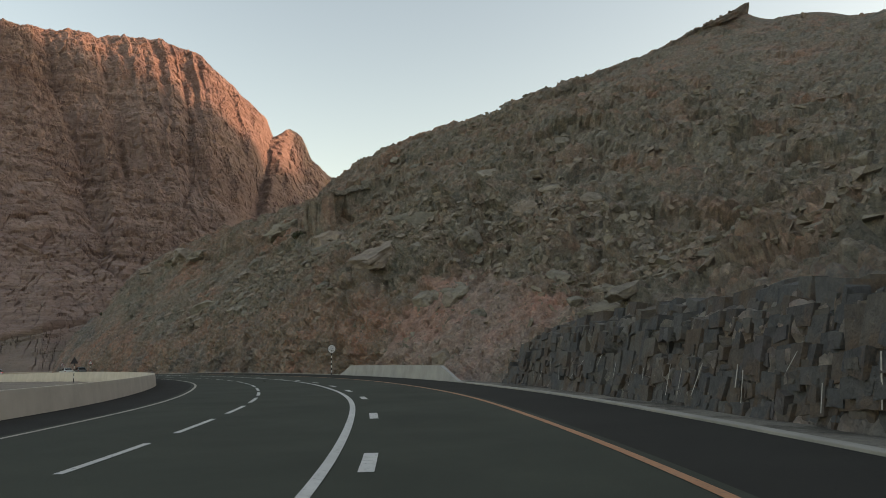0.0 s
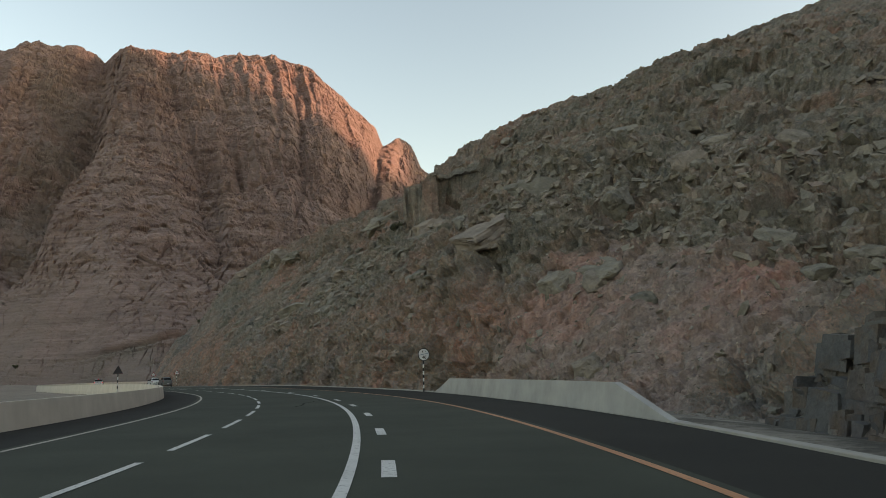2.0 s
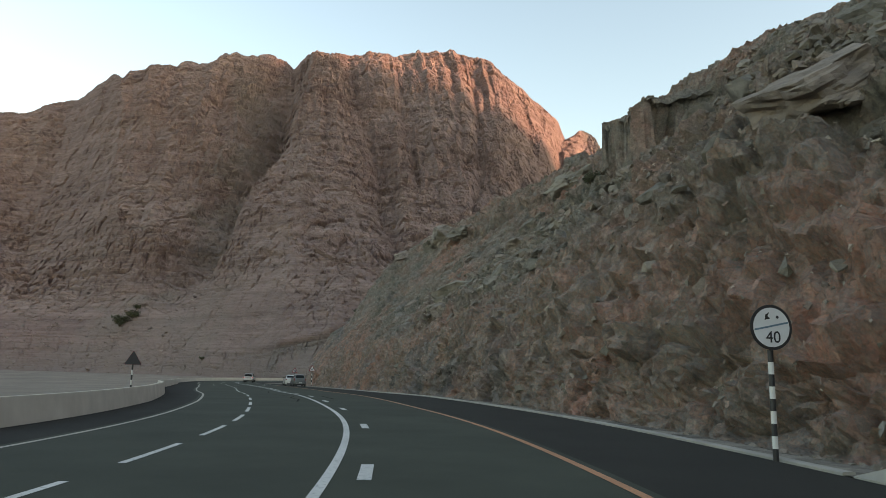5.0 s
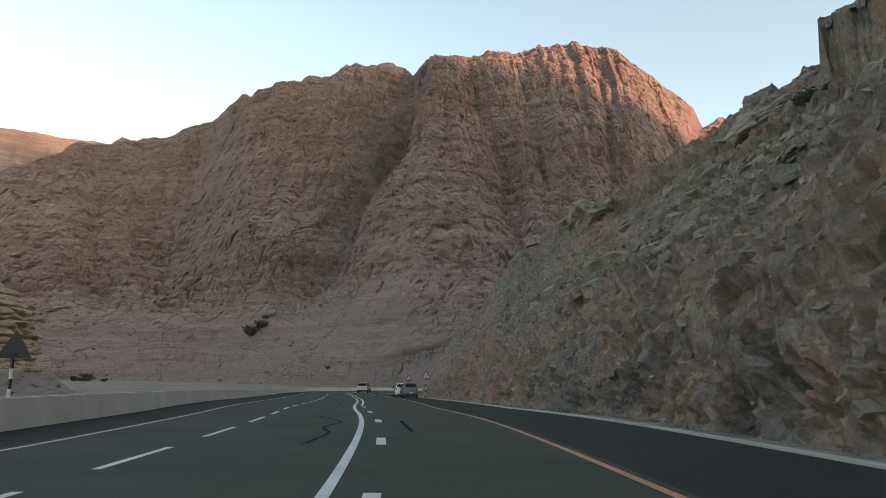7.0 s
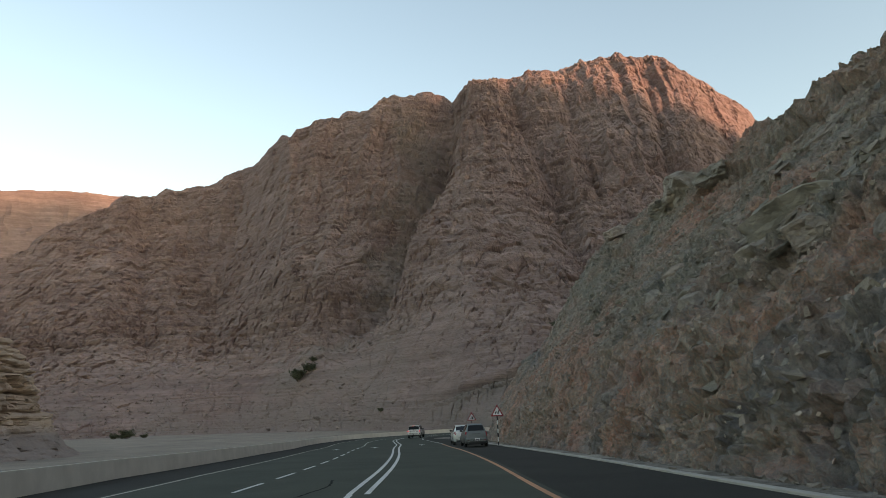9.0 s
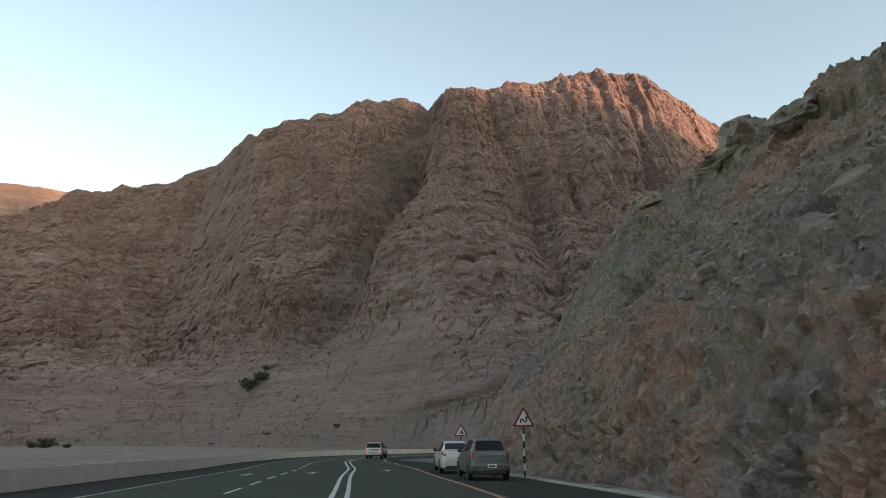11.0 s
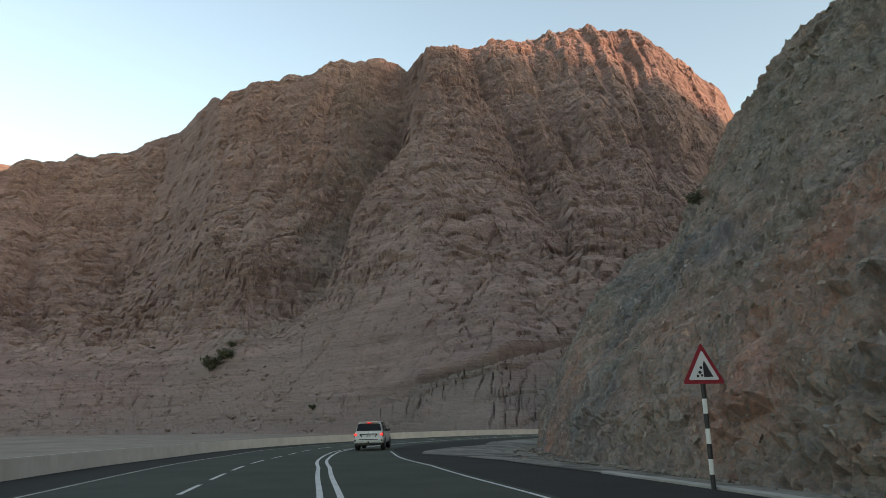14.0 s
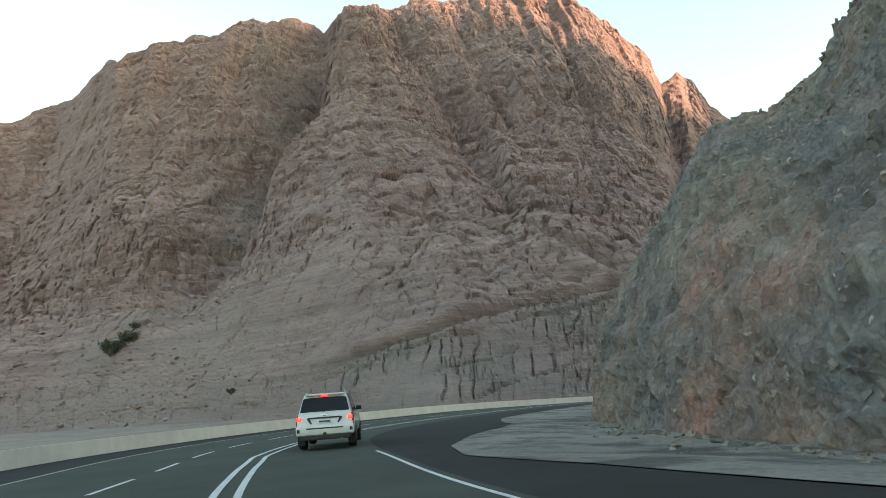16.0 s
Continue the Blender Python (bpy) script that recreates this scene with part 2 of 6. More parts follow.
def gravel(name, lo, hi, dirt=0.0):
    m, n, l, b = nodes_of(name)
    big, grit = texture(n, l, 0.12, 6, 0.6), texture(n, l, 7.0, 8, 0.75)
    r = ramp(n, ((0.3, lo), (0.7, hi)))
    l.new(big.outputs[0], r.inputs[0])
    g = ramp(n, ((0.3, (0.55, 0.55, 0.56)), (0.65, (1.15, 1.13, 1.1))))
    l.new(grit.outputs[0], g.inputs[0])
    c = mix(n, l, 0.8, r.outputs[0], g.outputs[0], "MULTIPLY")
    if dirt:
        blot = texture(n, l, 0.45, 7, 0.7)
        d = ramp(n, ((0.40, (0.32, 0.31, 0.30)), (0.54, (1, 1, 1))))
        l.new(blot.outputs[0], d.inputs[0])
        c = mix(n, l, dirt, c, d.outputs[0], "MULTIPLY")
    l.new(c, b.inputs["Base Color"])
    b.inputs["Roughness"].default_value = 0.95
    bump(n, l, b, [(grit.outputs[0], 0.7, 0.08), (big.outputs[0], 0.4, 0.4)])
    return m


def concrete(name, lo, hi):
    m, n, l, b = nodes_of(name)
    cloud, drip, pore = texture(n, l, 0.8, 6, 0.6), texture(n, l, 1.3, 6, 0.7, (1, 1, 0.15)), texture(n, l, 30.0, 6, 0.7)
    r = ramp(n, ((0.3, lo), (0.7, hi)))
    l.new(cloud.outputs[0], r.inputs[0])
    d = ramp(n, ((0.35, (0.72, 0.70, 0.67)), (0.6, (1, 1, 1))))
    l.new(drip.outputs[0], d.inputs[0])
    l.new(mix(n, l, 0.22, r.outputs[0], d.outputs[0], "MULTIPLY"), b.inputs["Base Color"])
    b.inputs["Roughness"].default_value = 0.85
    bump(n, l, b, [(pore.outputs[0], 0.3, 0.01)])
    return m


def worn_paint(name, colour, under):
    m, n, l, b = nodes_of(name)
    chips, dust = texture(n, l, 14.0, 8, 0.75), texture(n, l, 0.7, 5)
    r = ramp(n, ((0.36, under), (0.46, colour)))
    l.new(chips.outputs[0], r.inputs[0])
    d = ramp(n, ((0.3, (0.72, 0.72, 0.72)), (0.7, (1, 1, 1))))
    l.new(dust.outputs[0], d.inputs[0])
    l.new(mix(n, l, 0.8, r.outputs[0], d.outputs[0], "MULTIPLY"), b.inputs["Base Color"])
    b.inputs["Roughness"].default_value = 0.7
    return m


MOUNTAIN = mountain_rock("mountain_rock", (0.188, 0.141, 0.130), (0.259, 0.196, 0.180), (0.328, 0.254, 0.233))
TAN_ROCK = mountain_rock("tan_bedded_rock", (0.34, 0.255, 0.195), (0.44, 0.345, 0.265), (0.52, 0.42, 0.33))
HILL, BOULDER = hill_rock(), boulder_rock()
LANE = asphalt("lane_asphalt", (0.037, 0.042, 0.0315), (0.056, 0.063, 0.047), 0.92)
SHOULDER = asphalt("shoulder_asphalt", (0.0165, 0.016, 0.0135), (0.026, 0.0255, 0.0215), 0.95)
GRAVEL = gravel("wadi_gravel", (0.19, 0.156, 0.127), (0.285, 0.238, 0.196))
ROADSIDE = gravel("roadside_gravel", (0.18, 0.163, 0.137), (0.28, 0.254, 0.215), 0.95)
TAN_CONCRETE = concrete("tan_concrete", (0.48, 0.43, 0.365), (0.60, 0.54, 0.465))
GREY_CONCRETE = concrete("grey_concrete", (0.29, 0.285, 0.27), (0.40, 0.39, 0.365))
WHITE_LINE = worn_paint("white_line_paint", (0.62, 0.61, 0.58), (0.2, 0.2, 0.19))
TAN_LINE = worn_paint("dusty_line_paint", (0.46, 0.42, 0.35), (0.16, 0.15, 0.135))
YELLOW_LINE = worn_paint("orange_line_paint", (0.50, 0.225, 0.11), (0.24, 0.14, 0.085))


# ---- the road's line ----
CENTRE = np.array([(-1.3, -90), (-1.3, -30), (-1.3, 0), (-1.4, 8), (-1.9, 14), (-3.1, 23.8), (-6.1, 36.1), (-10.3, 48.4), (-15.8, 60.5), (-22.1, 71.4),
                   (-30.9, 83.1), (-37.5, 91.0), (-46, 100.2), (-56.9, 113), (-65.6, 122.8), (-77.8, 136), (-85.8, 145), (-94.4, 153.8), (-101.8, 161.9),
                   (-107, 169), (-112.5, 176), (-117, 185), (-119.5, 195), (-119.5, 216), (-114.5, 244), (-105, 270), (-85, 300)], float)
DROP_S = np.array([-90, 0, 10.5, 20.8, 42.6, 76, 101, 136, 149, 161, 173, 184, 210, 225, 240, 262, 290, 345.0])
DROP_Z = np.array([1.0, 0, -0.14, -0.26, -0.51, -1.0, -1.25, -2.0, -2.27, -2.5, -2.74, -2.96, -3.36, -3.58, -3.75, -3.98, -4.8, -6.5]) - 0.13


def smooth_line(points, step=0.5):
    out = []
    for i in range(len(points) - 1):
        p0, p1, p2, p3 = points[max(i - 1, 0)], points[i], points[i + 1], points[min(i + 2, len(points) - 1)]
        l0, l1, l2 = (max(np.linalg.norm(b - a), 1e-6) for a, b in ((p0, p1), (p1, p2), (p2, p3)))
        m1 = ((p1 - p0) / l0 * l1 + (p2 - p1) / l1 * l0) / (l0 + l1) * l1 if i else p2 - p1
        m2 = ((p2 - p1) / l1 * l2 + (p3 - p2) / l2 * l1) / (l1 + l2) * l1 if i < len(points) - 2 else p2 - p1
        u = np.linspace(0, 1, max(2, int(l1 / step)), endpoint=False)[:, None]
        out.append((2 * u**3 - 3 * u**2 + 1) * p1 + (u**3 - 2 * u**2 + u) * m1 + (3 * u**2 - 2 * u**3) * p2 + (u**3 - u**2) * m2)
    return np.vstack(out + [points[-1:]])


class Line:
    """A line in the plan, by its length s (0 beside the first eye) and the distance d to its right."""

    def __init__(self, pts):
        for _ in range(70):
            pts[1:-1] = (pts[:-2] + 2 * pts[1:-1] + pts[2:]) / 4
        self.pts = pts
        s = np.concatenate([[0], np.cumsum(np.linalg.norm(np.diff(pts, axis=0), axis=1))])
        self.s = s - s[np.argmin(np.abs(pts[:, 1]))]
        t = np.gradient(pts, axis=0)
        t /= np.linalg.norm(t, axis=1)[:, None]
        self.t = t

    def at(self, s, d):
        s, d = np.asarray(s, float), np.asarray(d, float)
        x, y, tx, ty = (np.interp(s, self.s, a) for a in (self.pts[:, 0], self.pts[:, 1], self.t[:, 0], self.t[:, 1]))
        return x + ty * d, y - tx * d

    def heading(self, s):
        """Degrees by which the line there turns to the left of +y."""
        return math.degrees(math.atan2(-np.interp(s, self.s, self.t[:, 0]), np.interp(s, self.s, self.t[:, 1])))

    def nearest(self, x, y):
        s, d = np.empty(len(x)), np.empty(len(x))
        for a in range(0, len(x), 4000):
            dx, dy = x[a:a + 4000, None] - self.pts[None, :, 0], y[a:a + 4000, None] - self.pts[None, :, 1]
            i = np.argmin(dx * dx + dy * dy, 1)
            k = np.arange(len(i))
            s[a:a + 4000] = self.s[i]
            d[a:a + 4000] = dx[k, i] * self.t[i, 1] - dy[k, i] * self.t[i, 0]
        return s, d


SMOOTH_S = np.arange(-90, 345.5, 1.0)
SMOOTH_Z = np.interp(SMOOTH_S, DROP_S, DROP_Z)
for _ in range(60):
    SMOOTH_Z[1:-1] = (SMOOTH_Z[:-2] + 2 * SMOOTH_Z[1:-1] + SMOOTH_Z[2:]) / 4


def road_z(s):
    return np.interp(s, SMOOTH_S, SMOOTH_Z)


ROAD = Line(smooth_line(CENTRE))
KERB_S, KERB_D = np.array([-90, 30, 37, 52, 64, 75, 100, 120, 160, 180, 190, 196.6, 201.3, 205, 210, 215, 220, 232, 345.0]), np.array([7.0, 7.0, 7.3, 7.5, 8.0, 8.2, 8.4, 8.4, 7.8, 7.8, 7.4, 6.2, 4.7, 5.0, 6.7, 8.6, 9.6, 8.0, 6.0])


def barrier_d(s):
    return np.interp(s, [-90, 40, 62, 90, 107, 130, 345], [-8.7, -8.6, -8.4, -7.7, -8.3, -10.3, -10.6])


def left_edge_d(s):
    return np.interp(s, [-90, 40, 62, 90, 105, 130, 345], [-6.3, -6.3, -6.1, -5.65, -5.9, -7.0, -7.2])


def orange_d(s):
    return np.interp(s, [-90, 0, 50, 85, 110, 150, 180, 188, 196, 207], [4.05, 4.0, 4.1, 3.95, 4.3, 4.5, 4.15, 4.15, 3.6, 2.85])


def strip(name, s0, s1, d0, d1, lift, material, step=1.0, across=2):
    """A strip of ground along the road; d0 and d1 are numbers or functions of s."""
    s = np.linspace(s0, s1, max(2, int((s1 - s0) / step) + 1))
    a = d0(s) if callable(d0) else np.full(len(s), float(d0))
    b = d1(s) if callable(d1) else np.full(len(s), float(d1))
    u = np.linspace(0, 1, across)
    d = a[:, None] + (b - a)[:, None] * u
    x, y = ROAD.at(np.repeat(s[:, None], across, 1), d)
    z = np.repeat((road_z(s) + lift)[:, None], across, 1)
    return grid_mesh(name, np.stack([x, y, z], -1).reshape(-1, 3)[:, :], len(s), across, material, smooth=True)


def flip(ob):
    ob.data.flip_normals()
    return ob


def kerb_d(s):
    return np.interp(s, KERB_S, KERB_D)


def profile_along(name, s0, s1, d, section, material, lift=0.0, step=0.8, parent=None):
    """Sweeps a closed section (offsets to the right, heights) along the road. d: number or function."""
    s = np.linspace(s0, s1, max(2, int(abs(s1 - s0) / step) + 1))
    base = d(s) if callable(d) else np.full(len(s), float(d))
    n = len(section)
    verts = []
    for si, di in zip(s, base):
        for o, h in section:
            x, y = ROAD.at(si, di + o)
            verts.append((float(x), float(y), float(road_z(si)) + lift + h))
    faces = [(i * n + j, i * n + (j + 1) % n, (i + 1) * n + (j + 1) % n, (i + 1) * n + j) for i in range(len(s) - 1) for j in range(n)]
    faces += [tuple(range(n))[::-1], tuple((len(s) - 1) * n + j for j in range(n))]
    me = bpy.data.meshes.new(name)
    me.from_pydata(verts, [], faces)
    bm = bmesh.new()
    bm.from_mesh(me)
    bmesh.ops.recalc_face_normals(bm, faces=bm.faces)
    bm.to_mesh(me)
    bm.free()
    me.materials.append(material)
    ob = new(name, me)
    ob.parent = parent
    return ob


# ---- road, shoulders, verge ----
tagged(flip(strip("road", -85, 340, lambda s: left_edge_d(s) - 0.25, lambda s: np.minimum(orange_d(s) + 0.25, kerb_d(s) - 0.05), 0.0, LANE, across=5)), "dark grey asphalt carriageway of three lanes", "road", kind="structure")
tagged(flip(strip("shoulder", -85, 340, lambda s: np.minimum(orange_d(s) + 0.25, kerb_d(s) - 0.05), kerb_d, 0.0, SHOULDER, across=3)), "blackish new asphalt shoulder and lay-by", "road shoulder", kind="structure")
tagged(flip(strip("shoulder", -85, 340, lambda s: barrier_d(s) - 0.3, lambda s: left_edge_d(s) - 0.25, 0.0, SHOULDER, across=3)), "narrow dark asphalt shoulder beside the concrete barrier", "road shoulder", kind="structure")


def verge():
    """Gravel from the edge of the asphalt, falling to the foot of the rock."""
    st = np.arange(-85, 340, 0.5)
    u = np.linspace(0, 1, 16)
    a = kerb_d(st)
    b = np.interp(st, FOOT_S, FOOT_D) + 2.5
    fall = np.interp(st, [-85, 40, 60, 170, 188, 204, 240, 340], [0.35, 0.4, 0.8, 0.8, 0.45, 0.25, 0.3, 0.4])
    b = np.where(st > 200, np.maximum(b, 22), b)
    d = a[:, None] + (b - a)[:, None] * u
    over = (d - a[:, None])
    x, y = ROAD.at(np.repeat(st[:, None], 16, 1), d)
    z = road_z(st)[:, None] + 0.02 - fall[:, None] * np.clip((over - 1.0) / 4.0, 0, 1)
    p = np.stack([x, y, z], -1).reshape(-1, 3)
    p[:, 2] += 0.03 * fbm(p / 2.6, 4, 31) * np.clip(over / 0.8, 0, 1).ravel()
    return tagged(flip(grid_mesh("verge", p, len(st), 16, ROADSIDE, smooth=True)), "pale gravel verge falling to the foot of the rock", "verge", kind="structure")



KERB = concrete("pale_kerb_concrete", (0.25, 0.238, 0.212), (0.34, 0.322, 0.288))
for s0, s1 in ((-85, 36.6), (65.0, 180.0)):
    tagged(profile_along("kerb", s0, s1, kerb_d, [(-0.02, -0.15), (-0.02, 0.045), (0.0, 0.06), (0.17, 0.065), (0.20, 0.05), (0.20, -0.15)], KERB), "pale dusty concrete edging along the shoulder", "kerb", kind="structure")


def line(name, s0, s1, d, width, material, label):
    return tagged(flip(strip(name, s0, s1, (lambda s: d(s) - width / 2) if callable(d) else d - width / 2, (lambda s: d(s) + width / 2) if callable(d) else d + width / 2, 0.008, material, 0.7)), label, "road marking", kind="structure")


line("centre_line", -85, 118, 0.03, 0.15, WHITE_LINE, "worn solid white centre line on the asphalt")
for k in range(-1, 15):
    a = float(np.interp(k, [-1, 0, 1, 2, 3, 4, 7, 8, 10, 11, 13, 16], [1, 8.5, 16.1, 24, 30, 36, 55.8, 64, 83, 90.7, 106, 130]))
    line("centre_dash", a, a + 1.7, 0.55, 0.2, WHITE_LINE, "short worn white dash beside the centre line")
for o in (0.0, 0.42):
    line("double_line", 118, 335, lambda q, o=o: o + np.interp(q, [0, 189, 197, 203, 208, 212.5, 219], [0.0, 0.0, -0.38, -0.75, -0.85, -0.45, 0.02]), 0.14, WHITE_LINE, "solid white double centre line on the asphalt")
line("edge_line", -85, 168, orange_d, 0.15, YELLOW_LINE, "dusty orange edge line along the shoulder")
line("edge_line", 168, 206, orange_d, 0.10, WHITE_LINE, "white edge line along the gravel")
line("edge_line", -85, 335, left_edge_d, 0.12, TAN_LINE, "thin dusty white edge line along the far lane")
for k in range(-10, 58):
    a = float(np.interp(k, [-10, 0, 4, 8, 14, 18, 35, 58], [-36, 14, 34, 55, 86.6, 109.5, 199.8, 330]))
    line("lane_dash", a, a + 3.3, -3.2, 0.13, WHITE_LINE, "white dash between the two oncoming lanes")



def lane_arrow(s, d, ahead):
    """A straight painted arrow, pointing ahead (1) or back (-1)."""
    bm = bmesh.new()
    shape = [(-1.3, -0.075), (0.35, -0.075), (0.35, -0.36), (1.3, 0.0), (0.35, 0.36), (0.35, 0.075), (-1.3, 0.075)]
    rows = []
    for z in (0.012, 0.004):
        row = []
        for a, w in shape:
            x, y = ROAD.at(s + a * ahead, d + w)
            row.append(bm.verts.new((float(x), float(y), float(road_z(s + a * ahead)) + z)))
        rows.append(row)
    bm.faces.new(rows[0])
    bm.faces.new(rows[1])
    for k in range(7):
        bm.faces.new((rows[0][k], rows[0][(k + 1) % 7], rows[1][(k + 1) % 7], rows[1][k]))
    bmesh.ops.recalc_face_normals(bm, faces=bm.faces)
    me = bpy.data.meshes.new("lane_arrow")
    bm.to_mesh(me)
    bm.free()
    me.materials.append(WHITE_LINE)
    return tagged(new("lane_arrow", me), "worn white arrow painted on the lane", "road marking", kind="structure")


for s, d, ahead in ((168.0, 2.36, 1), (165.3, -1.8, -1), (163.3, -5.0, -1)):
    lane_arrow(s, d, ahead)

# ---- barriers ----
left_barrier = tagged(profile_along("concrete_barrier", -85, 330, barrier_d, [(-0.38, -0.6), (0.0, -0.6), (0.0, 0.02), (-0.10, 0.72), (-0.30, 0.72), (-0.38, 0.02)], TAN_CONCRETE), "long tan concrete barrier along the oncoming lanes", "barrier", kind="structure")


def ending_barrier():
    """A wall of sloping faces, its two ends ramped down to the ground."""
    st = np.concatenate([[36.8, 37.8, 38.8, 39.8], np.linspace(40.6, 62, 24), [62.8, 63.8, 64.8]])
    verts, n = [], 6
    for q in st:
        h = 0.88 * min(1.0, max(0.03, (q - 36.8) / 3.8), max(0.03, (64.8 - q) / 2.8))
        for o, z in ((0.0, -0.3), (0.02, 0.02), (0.02 + 0.13 * h, h), (0.24 + 0.13 * h, h), (0.5, 0.02), (0.5, -0.3)):
            x, y = ROAD.at(q, float(kerb_d(q)) + o)
            verts.append((float(x), float(y), float(road_z(q)) + z))
    faces = [(i * n + j, i * n + (j + 1) % n, (i + 1) * n + (j + 1) % n, (i + 1) * n + j) for i in range(len(st) - 1) for j in range(n)]
    faces += [tuple(range(n))[::-1], tuple((len(st) - 1) * n + j for j in range(n))]
    me = bpy.data.meshes.new("concrete_barrier")
    me.from_pydata(verts, [], faces)
    me.materials.append(GREY_CONCRETE)
    return tagged(new("concrete_barrier", me), "grey concrete barrier with sloping ends beside the recess", "barrier", kind="structure")


ending_barrier()


# ---- ground, to the horizon ----
def ground():
    xs = np.concatenate([[-4000, -2500, -1500, -1000], np.arange(-760, 480, 5.0), [700, 1200, 2200, 4000]])
    ys = np.concatenate([[-4000, -2200, -1200, -600], np.arange(-220, 760, 5.0), [1000, 1500, 2500, 4000]])
    x, y = (a.ravel() for a in np.meshgrid(xs, ys))
    return tagged(grid_mesh("ground", np.stack([x, y, ground_z(x, y)], 1), len(ys), len(xs), GRAVEL, smooth=True), "stony tan wadi floor beyond the barrier", "ground", kind="structure")


def ground_z(x, y):
    s, d = ROAD.nearest(x, y)
    side = np.maximum(np.abs(d) - 11, 0)
    p = np.stack([x, y, x * 0], 1)
    return road_z(s) - 0.4 - np.clip(side / 10, 0, 1) * (0.5 + 0.35 * fbm(p / 25, 4, 3)) - (d > 0) * np.clip(side / 20, 0, 1) * 2


ground()


# ---- the hillside on the right ----
HILLSIDE = Line(smooth_line(np.vstack([CENTRE[CENTRE[:, 1] < 150], [(-94.2, 154.0), (-108.2, 168.4), (-122.2, 182.8), (-143.2, 204.4), (-171, 233)]])))
FOOT_S = np.array([-85, 28, 36, 46, 58, 67, 84, 118, 165, 190, 197, 205, 217, 224, 232, 245.0])
FOOT_D = np.array([8.2, 8.4, 9.4, 14.0, 12.4, 11.2, 10.6, 11.2, 11.4, 11.2, 11.9, 13.4, 16.9, 23.0, 33.0, 60.0])
verge()
